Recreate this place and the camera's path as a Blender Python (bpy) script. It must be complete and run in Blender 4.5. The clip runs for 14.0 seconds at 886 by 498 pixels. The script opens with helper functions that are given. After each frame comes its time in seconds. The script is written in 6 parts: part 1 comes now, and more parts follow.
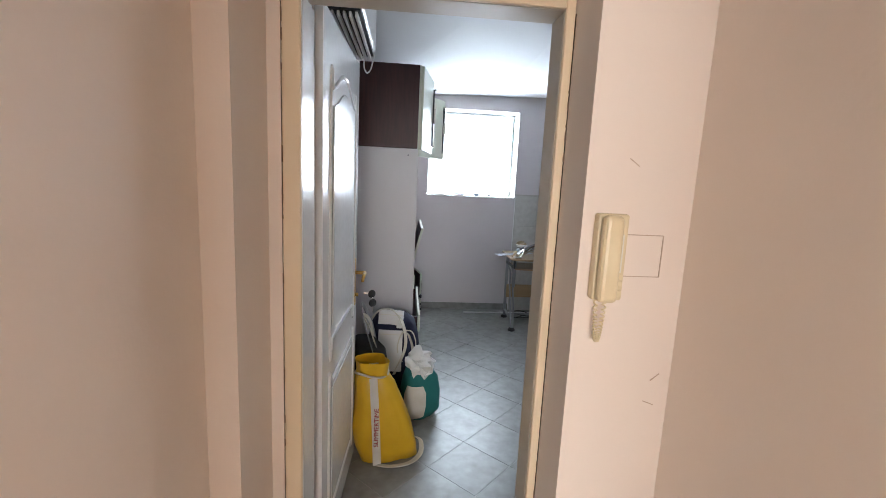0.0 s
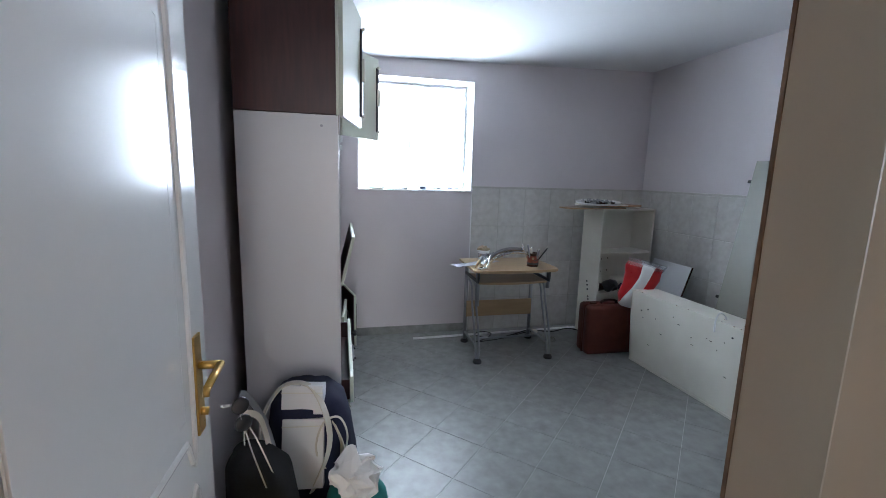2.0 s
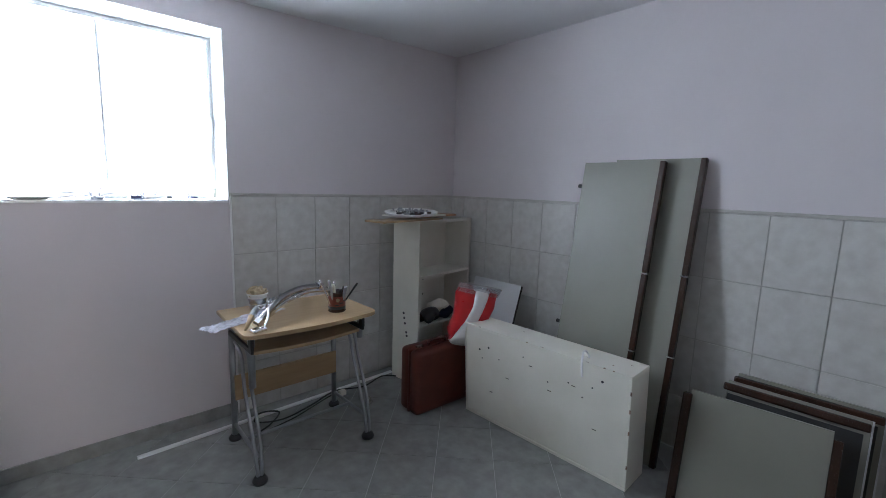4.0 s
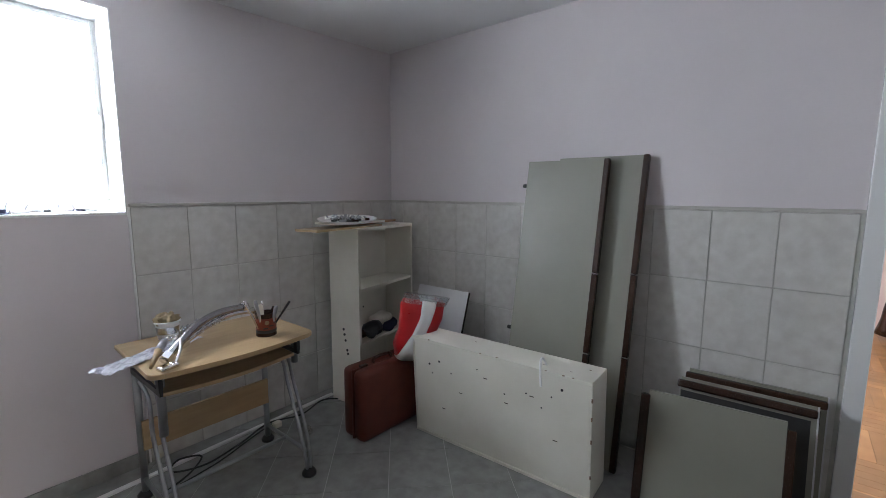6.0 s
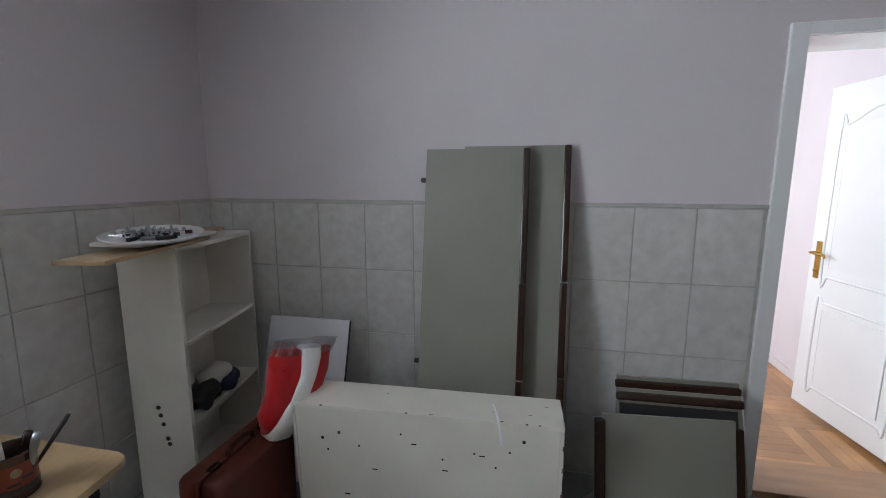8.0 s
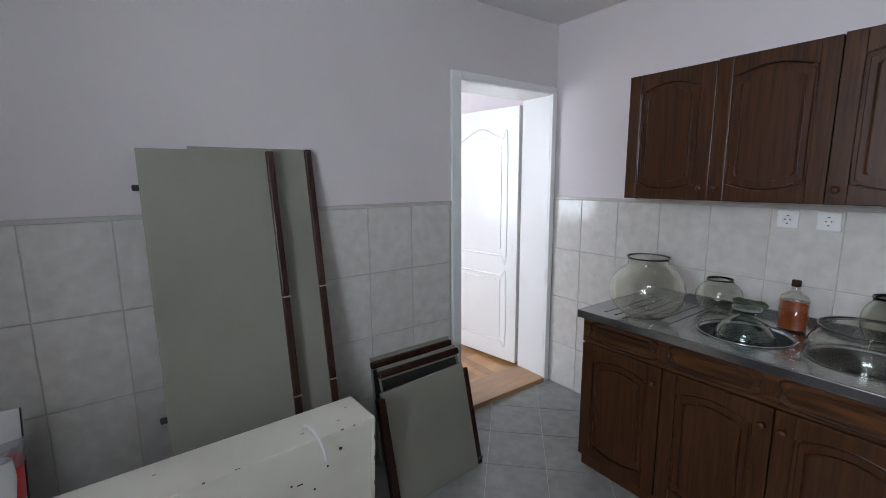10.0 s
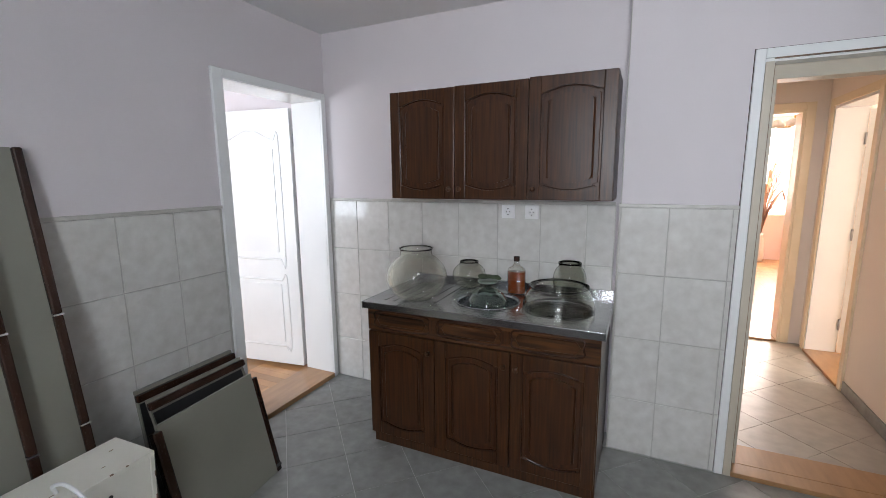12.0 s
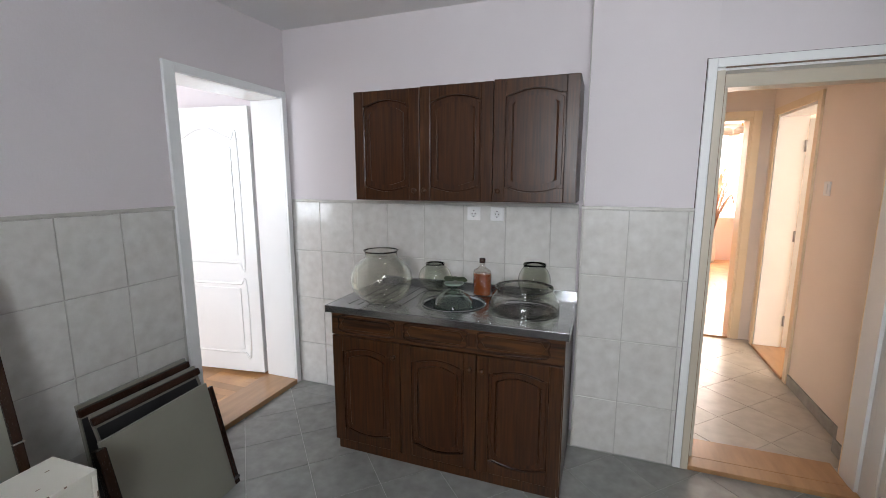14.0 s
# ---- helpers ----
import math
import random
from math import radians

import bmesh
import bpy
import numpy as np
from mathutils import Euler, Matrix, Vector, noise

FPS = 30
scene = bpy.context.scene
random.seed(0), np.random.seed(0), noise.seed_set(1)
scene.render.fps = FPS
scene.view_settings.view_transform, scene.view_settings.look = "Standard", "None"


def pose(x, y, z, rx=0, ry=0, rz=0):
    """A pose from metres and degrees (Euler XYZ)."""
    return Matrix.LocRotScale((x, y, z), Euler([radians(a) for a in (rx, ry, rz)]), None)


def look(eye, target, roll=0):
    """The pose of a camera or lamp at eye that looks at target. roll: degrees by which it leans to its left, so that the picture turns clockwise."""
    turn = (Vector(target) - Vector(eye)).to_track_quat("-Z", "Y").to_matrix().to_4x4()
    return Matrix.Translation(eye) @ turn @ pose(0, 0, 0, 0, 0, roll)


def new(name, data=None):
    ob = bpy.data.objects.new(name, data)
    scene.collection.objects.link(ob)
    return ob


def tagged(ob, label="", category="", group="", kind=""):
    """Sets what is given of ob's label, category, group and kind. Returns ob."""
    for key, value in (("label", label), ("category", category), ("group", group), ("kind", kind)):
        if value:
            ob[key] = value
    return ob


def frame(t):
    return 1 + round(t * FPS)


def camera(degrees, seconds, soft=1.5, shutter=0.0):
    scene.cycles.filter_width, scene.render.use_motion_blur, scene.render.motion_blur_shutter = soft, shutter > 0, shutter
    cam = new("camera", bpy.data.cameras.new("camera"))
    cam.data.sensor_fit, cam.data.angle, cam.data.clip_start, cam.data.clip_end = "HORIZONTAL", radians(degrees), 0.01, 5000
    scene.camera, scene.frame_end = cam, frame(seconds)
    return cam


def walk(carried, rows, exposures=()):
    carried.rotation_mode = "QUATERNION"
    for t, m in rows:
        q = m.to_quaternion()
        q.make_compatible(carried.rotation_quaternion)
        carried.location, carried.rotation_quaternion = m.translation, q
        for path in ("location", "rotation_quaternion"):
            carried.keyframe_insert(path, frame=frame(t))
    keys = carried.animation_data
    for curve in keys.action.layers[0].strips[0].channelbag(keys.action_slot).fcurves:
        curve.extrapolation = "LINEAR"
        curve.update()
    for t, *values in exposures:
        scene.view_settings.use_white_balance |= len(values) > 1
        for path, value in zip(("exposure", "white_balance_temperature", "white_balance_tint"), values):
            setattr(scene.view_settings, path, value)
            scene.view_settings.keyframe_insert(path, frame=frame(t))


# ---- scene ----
cam = camera(91.3, 14.0, soft=0.8)
PATH = [
    (0, (1.56, 0.965, 1.455), (1.731, 2.934, 1.148), 2.7),
    (0.5, (1.561, 1.016, 1.451), (1.699, 2.987, 1.142), 2.4),
    (1, (1.583, 1.297, 1.43), (1.712, 3.267, 1.108), 2.4),
    (1.5, (1.624, 1.645, 1.396), (1.889, 3.601, 1.074), 1.6),
    (2, (1.634, 2.049, 1.426), (2.086, 3.97, 1.098), 1.6),
    (2.5, (1.701, 2.371, 1.423), (2.396, 4.22, 1.109), 1.2),
    (3, (1.826, 2.695, 1.421), (2.772, 4.428, 1.108), 1.5),
    (3.5, (1.962, 2.94, 1.429), (3.111, 4.548, 1.125), 1.8),
    (4, (2.006, 3.131, 1.426), (3.334, 4.599, 1.14), 1.7),
    (4.2, (2.02, 3.173, 1.424), (3.399, 4.595, 1.147), 1.6),
    (6.5, (2.165, 3.4, 1.412), (3.757, 4.58, 1.145), 0.2),
    (7, (2.25, 3.585, 1.424), (3.944, 4.609, 1.142), 0.4),
    (9.3, (2.585, 4.5, 1.469), (4.454, 3.862, 1.148), 0.1),
    (9.5, (2.567, 4.527, 1.468), (4.38, 3.743, 1.154), 0.2),
    (10, (2.532, 4.599, 1.478), (4.13, 3.441, 1.157), -0.4),
    (10.5, (2.495, 4.634, 1.481), (3.85, 3.198, 1.159), -0.7),
    (11, (2.465, 4.664, 1.487), (3.602, 3.05, 1.164), -0.7),
    (11.5, (2.462, 4.696, 1.487), (3.42, 2.971, 1.163), -0.6),
    (12, (2.462, 4.72, 1.49), (3.29, 2.929, 1.165), -0.5),
    (12.5, (2.465, 4.724, 1.492), (3.214, 2.898, 1.168), -0.5),
    (13, (2.467, 4.715, 1.49), (3.187, 2.877, 1.168), -0.3),
    (13.5, (2.467, 4.705, 1.485), (3.167, 2.859, 1.168), -0.2),
    (14, (2.466, 4.699, 1.486), (3.152, 2.847, 1.17), -0.0),
]
walk(cam, [(t, look(eye, target, roll)) for t, eye, target, roll in PATH],
     [(0, -0.25, 6050, 11), (1, -0.3, 5850, 11), (1.5, -0.3, 5800, 11), (2.2, -0.3, 5800, 12), (3, -0.38, 5800, 13), (4.2, -0.36, 6000, 14), (6.5, -0.32, 6450, 15), (7.2, -0.42, 6450, 15), (9.5, -0.58, 6400, 15), (10.7, -0.56, 6400, 15), (12, -0.38, 6600, 15), (14, -0.32, 6750, 15)])

# ---- world, lights ----
world = bpy.data.worlds.new("sky")
scene.world = world
world.use_nodes = True
wn = world.node_tree.nodes
sky = wn.new("ShaderNodeTexSky")
sky.sky_type = "NISHITA"
sky.sun_disc = False
sky.sun_elevation, sky.sun_rotation = radians(50), radians(192)
wn["Background"].inputs["Strength"].default_value = 0.12
world.node_tree.links.new(sky.outputs[0], wn["Background"].inputs["Color"])

sun_data = bpy.data.lights.new("sun", "SUN")
sun_data.energy, sun_data.angle, sun_data.color = 3.0, radians(0.5), (1.0, 0.95, 0.88)
sun = new("sun", sun_data)
sun.matrix_world = pose(0, 0, 6, 40, 0, -12)


def window_light(name, m, wide, high, watts, color):
    """Sky light standing in the opening of a window, shining along its own -z."""
    d = bpy.data.lights.new(name, "AREA")
    d.shape, d.size, d.size_y, d.energy, d.color = "RECTANGLE", wide, high, watts, color
    ob = new(name, d)
    ob.matrix_world = m
    return ob


window_light("kitchen_window_light", pose(2.27, 6.22, 1.76, -114, 0, 0), 1.3, 1.2, 156, (0.80, 0.91, 1.0))
window_light("side_room_window_light", pose(6.0, 4.78, 1.6, -90, 0, 0), 1.4, 1.3, 80, (0.78, 0.90, 1.0))
window_light("pink_room_window_light", pose(0.9, -4.72, 1.6, 90, 0, 0), 2.0, 1.5, 265, (1.0, 0.92, 0.84))
window_light("bedroom_window_light", pose(-1.9, 0.9, 1.6, 90, 0, -90), 1.4, 1.3, 170, (1.0, 0.94, 0.82))


# ---- materials ----
def material(name, c1, c2, scale=6.0, rough=0.5, metal=0.0, bump=0.05, fine=180.0, stretch=(1, 1, 1), per_piece=0.0, soft=0.5, coat=0.0):
    """A two-scale surface: broad mottling between c1 and c2, fine grain in the relief and the gloss."""
    m = bpy.data.materials.new(name)
    m.use_nodes = True
    n, l = m.node_tree.nodes, m.node_tree.links
    b = n["Principled BSDF"]
    co = n.new("ShaderNodeTexCoord")
    mp = n.new("ShaderNodeMapping")
    mp.inputs["Scale"].default_value = stretch
    l.new(co.outputs["Object"], mp.inputs["Vector"])
    info = n.new("ShaderNodeObjectInfo")
    big = n.new("ShaderNodeTexNoise")
    big.noise_dimensions = "4D"
    big.inputs["Scale"].default_value, big.inputs["Detail"].default_value = scale, 6
    mul = n.new("ShaderNodeMath")
    mul.operation = "MULTIPLY"
    mul.inputs[1].default_value = 37.0
    l.new(info.outputs["Random"], mul.inputs[0])
    l.new(mul.outputs[0], big.inputs["W"])
    l.new(mp.outputs[0], big.inputs["Vector"])
    small = n.new("ShaderNodeTexNoise")
    small.inputs["Scale"].default_value, small.inputs["Detail"].default_value = fine, 4
    l.new(mp.outputs[0], small.inputs["Vector"])
    ramp = n.new("ShaderNodeValToRGB")
    ramp.color_ramp.elements[0].position, ramp.color_ramp.elements[1].position = 0.5 - soft / 2, 0.5 + soft / 2
    ramp.color_ramp.elements[0].color, ramp.color_ramp.elements[1].color = (*c1, 1), (*c2, 1)
    l.new(big.outputs["Fac"], ramp.inputs[0])
    hsv = n.new("ShaderNodeHueSaturation")
    l.new(ramp.outputs[0], hsv.inputs["Color"])
    v = n.new("ShaderNodeMapRange")
    v.inputs["To Min"].default_value, v.inputs["To Max"].default_value = 1 - per_piece, 1 + per_piece
    l.new(info.outputs["Random"], v.inputs["Value"])
    l.new(v.outputs[0], hsv.inputs["Value"])
    l.new(hsv.outputs[0], b.inputs["Base Color"])
    r = n.new("ShaderNodeMapRange")
    r.inputs["To Min"].default_value, r.inputs["To Max"].default_value = max(0.02, rough - 0.08), min(1, rough + 0.08)
    l.new(small.outputs["Fac"], r.inputs["Value"])
    l.new(r.outputs[0], b.inputs["Roughness"])
    b.inputs["Metallic"].default_value = metal
    b.inputs["Coat Weight"].default_value = coat
    if bump:
        bp = n.new("ShaderNodeBump")
        bp.inputs["Strength"].default_value, bp.inputs["Distance"].default_value = bump, 0.002
        l.new(small.outputs["Fac"], bp.inputs["Height"])
        l.new(bp.outputs[0], b.inputs["Normal"])
    return m


def glass(name, color=(1, 1, 1), rough=0.0, base=0.07):
    """Thin clear glass: what lies behind shows through, the gloss grows towards the rim."""
    m = bpy.data.materials.new(name)
    m.use_nodes = True
    n, l = m.node_tree.nodes, m.node_tree.links
    n.remove(n["Principled BSDF"])
    clear, gloss, mix = n.new("ShaderNodeBsdfTransparent"), n.new("ShaderNodeBsdfGlossy"), n.new("ShaderNodeMixShader")
    edge, power, gain = n.new("ShaderNodeLayerWeight"), n.new("ShaderNodeMath"), n.new("ShaderNodeMath")
    clear.inputs["Color"].default_value = (*color, 1)
    gloss.inputs["Roughness"].default_value = rough + 0.03
    power.operation, power.inputs[1].default_value = "POWER", 1.9
    gain.operation, gain.inputs[1].default_value, gain.inputs[2].default_value = "MULTIPLY_ADD", 0.9 - base, base
    edge.inputs["Blend"].default_value = 0.5
    l.new(edge.outputs["Facing"], power.inputs[0])
    l.new(power.outputs[0], gain.inputs[0])
    l.new(gain.outputs[0], mix.inputs[0])
    l.new(clear.outputs[0], mix.inputs[1])
    l.new(gloss.outputs[0], mix.inputs[2])
    l.new(mix.outputs[0], n["Material Output"].inputs["Surface"])
    return m


def thick_glass(name, color, ior=1.45):
    """Solid clear glass for vessels whose walls have thickness."""
    m = bpy.data.materials.new(name)
    m.use_nodes = True
    n, l = m.node_tree.nodes, m.node_tree.links
    n.remove(n["Principled BSDF"])
    g = n.new("ShaderNodeBsdfGlass")
    g.inputs["Color"].default_value, g.inputs["Roughness"].default_value, g.inputs["IOR"].default_value = (*color, 1), 0.0, ior
    l.new(g.outputs[0], n["Material Output"].inputs["Surface"])
    return m


M = {}
M["wall"] = material("lilac_wall_paint", (0.62, 0.575, 0.586), (0.685, 0.637, 0.648), 1.6, 0.75, bump=0.25, fine=90)
M["wall_warm"] = material("peach_wall_paint", (0.80, 0.70, 0.615), (0.85, 0.755, 0.67), 1.8, 0.6, bump=0.25, fine=70)
M["wall_pink"] = material("pink_wall_paint", (0.82, 0.64, 0.57), (0.86, 0.70, 0.63), 2, 0.7, bump=0.2, fine=90)
M["ceiling"] = material("ceiling_paint", (0.71, 0.71, 0.71), (0.77, 0.77, 0.77), 1.2, 0.8, bump=0.2, fine=80)
M["tile"] = material("marbled_wall_tile", (0.54, 0.522, 0.488), (0.675, 0.665, 0.632), 19, 0.16, bump=0.03, fine=60, per_piece=0.03, soft=0.5, coat=0.2)
M["bead"] = material("beige_tile_bead", (0.42, 0.40, 0.36), (0.54, 0.52, 0.48), 14, 0.3, bump=0.05)
M["grout"] = material("grout", (0.40, 0.40, 0.36), (0.52, 0.51, 0.47), 20, 0.9, bump=0.2)
M["floor_tile"] = material("grey_green_floor_tile", (0.205, 0.207, 0.193), (0.31, 0.312, 0.298), 15, 0.36, bump=0.03, fine=90, per_piece=0.03, soft=0.42)
# hall tiles tinted beige: the warm hall light is put into their colour
M["hall_tile"] = material("warm_lit_hall_tile", (0.36, 0.325, 0.275), (0.47, 0.43, 0.37), 12, 0.36, bump=0.03, fine=90, per_piece=0.03, soft=0.45)
M["hall_grout"] = material("hall_grout", (0.33, 0.30, 0.26), (0.41, 0.38, 0.33), 20, 0.8, bump=0.1)
M["floor_grout"] = material("floor_grout", (0.46, 0.46, 0.44), (0.56, 0.56, 0.54), 20, 0.8, bump=0.1)
M["parquet"] = material("parquet_oak", (0.32, 0.15, 0.055), (0.52, 0.28, 0.115), 5, 0.35, bump=0.06, stretch=(1, 1, 1), per_piece=0.25, coat=0.3)
M["threshold"] = material("threshold_oak", (0.33, 0.17, 0.075), (0.47, 0.26, 0.12), 4, 0.35, bump=0.08, stretch=(6, 1, 6), coat=0.3)
M["gloss_white"] = material("white_gloss_paint", (0.78, 0.79, 0.78), (0.84, 0.85, 0.84), 3, 0.22, bump=0.05, fine=40, coat=0.3)
M["cream_paint"] = material("cream_gloss_paint", (0.76, 0.62, 0.42), (0.82, 0.69, 0.5), 4, 0.35, bump=0.12, fine=60)
M["old_white"] = material("old_white_board", (0.70, 0.675, 0.585), (0.82, 0.795, 0.71), 4, 0.4, bump=0.05)
M["white_board"] = material("white_melamine", (0.60, 0.60, 0.61), (0.66, 0.66, 0.67), 2, 0.38, bump=0.03)
M["mahogany"] = material("mahogany_veneer", (0.028, 0.007, 0.008), (0.062, 0.016, 0.015), 5, 0.45, bump=0.06, stretch=(14, 14, 1.2))
M["olive_board"] = material("grey_green_laminate", (0.226, 0.222, 0.182), (0.272, 0.268, 0.222), 2.5, 0.4, bump=0.02)
M["cream_front"] = material("cream_laminate", (0.60, 0.62, 0.50), (0.66, 0.68, 0.56), 2.5, 0.35, bump=0.02)
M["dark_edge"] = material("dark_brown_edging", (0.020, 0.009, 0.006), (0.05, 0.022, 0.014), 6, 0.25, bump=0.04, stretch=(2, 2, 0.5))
M["oak_dark"] = material("dark_stained_oak", (0.012, 0.004, 0.0014), (0.084, 0.030, 0.0085), 4, 0.32, bump=0.05, fine=40, stretch=(26, 26, 1.1), soft=0.5, coat=0.1)
M["oak_rail"] = material("dark_stained_oak_rail", (0.008, 0.0028, 0.001), (0.10, 0.037, 0.0105), 2.2, 0.34, bump=0.06, fine=40, stretch=(1.3, 26, 26), soft=0.28, coat=0.1)
M["oak_field"] = material("darker_stained_oak_panel", (0.017, 0.0056, 0.0019), (0.075, 0.025, 0.007), 4, 0.34, bump=0.06, fine=40, stretch=(22, 22, 0.9), soft=0.45, coat=0.05)
for oak in ("oak_dark", "oak_rail", "oak_field"):
    M[oak].node_tree.nodes["Principled BSDF"].inputs["Specular IOR Level"].default_value = 0.4
M["steel"] = material("worn_stainless_steel", (0.36, 0.37, 0.38), (0.52, 0.52, 0.53), 8, 0.22, 1.0, bump=0.05)
M["chrome"] = material("chrome", (0.75, 0.75, 0.76), (0.85, 0.85, 0.86), 8, 0.12, 1.0, bump=0)
M["grey_metal"] = material("silver_grey_tube", (0.30, 0.31, 0.33), (0.40, 0.41, 0.43), 8, 0.32, 0.8, bump=0.03)
M["brass"] = material("worn_brass", (0.50, 0.30, 0.07), (0.66, 0.45, 0.14), 20, 0.3, 1.0, bump=0.05)
M["black"] = material("black_plastic", (0.012, 0.012, 0.013), (0.025, 0.025, 0.026), 10, 0.4, bump=0.05)
M["beech"] = material("beech_laminate", (0.36, 0.245, 0.13), (0.44, 0.31, 0.17), 5, 0.35, bump=0.03, stretch=(1, 8, 8))
M["yellow"] = material("yellow_tarpaulin", (0.66, 0.39, 0.012), (0.78, 0.50, 0.03), 6, 0.35, bump=0.15, fine=60)
M["navy"] = material("navy_cloth", (0.008, 0.010, 0.032), (0.016, 0.019, 0.055), 12, 0.85, bump=0.3)
M["teal"] = material("teal_cloth", (0.01, 0.13, 0.125), (0.025, 0.2, 0.19), 9, 0.8, bump=0.3)
M["canvas"] = material("cream_webbing", (0.62, 0.58, 0.49), (0.74, 0.70, 0.62), 15, 0.8, bump=0.3)
M["suitcase"] = material("brick_red_leatherette", (0.085, 0.015, 0.009), (0.14, 0.028, 0.015), 10, 0.5, bump=0.25, fine=220)
M["dark_red"] = material("dark_red_print", (0.30, 0.012, 0.012), (0.4, 0.02, 0.02), 9, 0.6)
M["red"] = material("red_plastic_bag", (0.48, 0.012, 0.018), (0.62, 0.03, 0.035), 9, 0.3, bump=0.2, fine=40)
M["white_plastic"] = material("white_plastic", (0.76, 0.76, 0.75), (0.84, 0.84, 0.83), 8, 0.35, bump=0.1, fine=40)
M["yellowed"] = material("yellowed_plastic", (0.70, 0.58, 0.36), (0.80, 0.69, 0.47), 10, 0.35, bump=0.05)
M["clear"] = glass("clear_glass", (0.955, 0.96, 0.925), 0.0, 0.10)
M["jar_glass"] = thick_glass("greenish_jar_glass", (0.985, 0.99, 0.965))
M["green_glass"] = glass("green_glass", (0.70, 0.79, 0.73))
M["amber"] = material("amber_liquor", (0.20, 0.042, 0.012), (0.27, 0.062, 0.018), 10, 0.12, bump=0, coat=0.5)
M["black_cloth"] = material("black_cloth", (0.008, 0.008, 0.009), (0.018, 0.018, 0.02), 12, 0.9, bump=0.3)
M["foam"] = material("beige_foam", (0.24, 0.18, 0.10), (0.38, 0.30, 0.19), 25, 0.9, bump=0.5)
M["crack"] = material("wall_crack", (0.50, 0.38, 0.29), (0.62, 0.50, 0.40), 30, 0.9, bump=0)
M["cracked_edge"] = material("chipped_brown_edge", (0.12, 0.07, 0.04), (0.30, 0.20, 0.13), 30, 0.6, bump=0.2)
M["aged_cream"] = material("aged_cream_paint", (0.50, 0.445, 0.35), (0.58, 0.52, 0.42), 4, 0.4, bump=0.1, fine=60)
M["pane"] = glass("window_glass")


# ---- helpers of this scene ----
def thing(name, label, category, m=None, group="", kind=""):
    ob = new(name)
    ob.matrix_world = m or Matrix()
    return tagged(ob, label, category, group, kind)


def part(name, bm, mat, parent=None, label="", smooth=False):
    """Links a bmesh as one mesh object under a thing or a part."""
    me = bpy.data.meshes.new(name)
    bmesh.ops.recalc_face_normals(bm, faces=bm.faces)
    for f in bm.faces:
        f.smooth = smooth
    bm.to_mesh(me)
    bm.free()
    me.materials.append(M[mat] if isinstance(mat, str) else mat)
    ob = new(name, me)
    ob.parent = parent
    if label:
        ob["label"] = label
    return ob


def box(x0, x1, y0, y1, z0, z1, bevel=0.0, bm=None, m=None, seg=2):
    out = bm or bmesh.new()
    t = bmesh.new()
    bmesh.ops.create_cube(t, size=1, matrix=Matrix.LocRotScale(((x0 + x1) / 2, (y0 + y1) / 2, (z0 + z1) / 2), None, (x1 - x0, y1 - y0, z1 - z0)))
    if bevel:
        bmesh.ops.bevel(t, geom=t.edges[:], offset=bevel, segments=seg, affect="EDGES", profile=0.5)
    if m:
        bmesh.ops.transform(t, matrix=m, verts=t.verts)
    merge(out, t)
    return out


def merge(out, t):
    me = bpy.data.meshes.new("tmp")
    t.to_mesh(me)
    t.free()
    out.from_mesh(me)
    bpy.data.meshes.remove(me)
    return out


def boxes(*rows, bevel=0.0):
    bm = bmesh.new()
    for r in rows:
        box(*r, bevel=bevel, bm=bm)
    return bm


def rod(a, b, r, r2=None, seg=16, bm=None):
    out = bm or bmesh.new()
    a, b = Vector(a), Vector(b)
    t = bmesh.new()
    bmesh.ops.create_cone(t, cap_ends=True, segments=seg, radius1=r, radius2=r if r2 is None else r2, depth=(b - a).length)
    q = Vector((0, 0, 1)).rotation_difference((b - a).normalized())
    bmesh.ops.transform(t, matrix=Matrix.LocRotScale((a + b) / 2, q, None), verts=t.verts)
    return merge(out, t)


def lathe(profile, seg=40, bm=None, m=None):
    """Turns rows of (radius, height) round z."""
    t = bmesh.new()
    rings = []
    for r, z in profile:
        if r < 1e-5:
            rings.append([t.verts.new((0, 0, z))])
        else:
            rings.append([t.verts.new((r * math.cos(2 * math.pi * k / seg), r * math.sin(2 * math.pi * k / seg), z)) for k in range(seg)])
    for p, q in zip(rings, rings[1:]):
        for k in range(seg):
            j = (k + 1) % seg
            if len(p) == 1 and len(q) == 1:
                continue
            if len(p) == 1:
                t.faces.new((p[0], q[k], q[j]))
            elif len(q) == 1:
                t.faces.new((p[k], q[0], p[j]))
            else:
                t.faces.new((p[k], q[k], q[j], p[j]))
    if m:
        bmesh.ops.transform(t, matrix=m, verts=t.verts)
    return merge(bm or bmesh.new(), t)


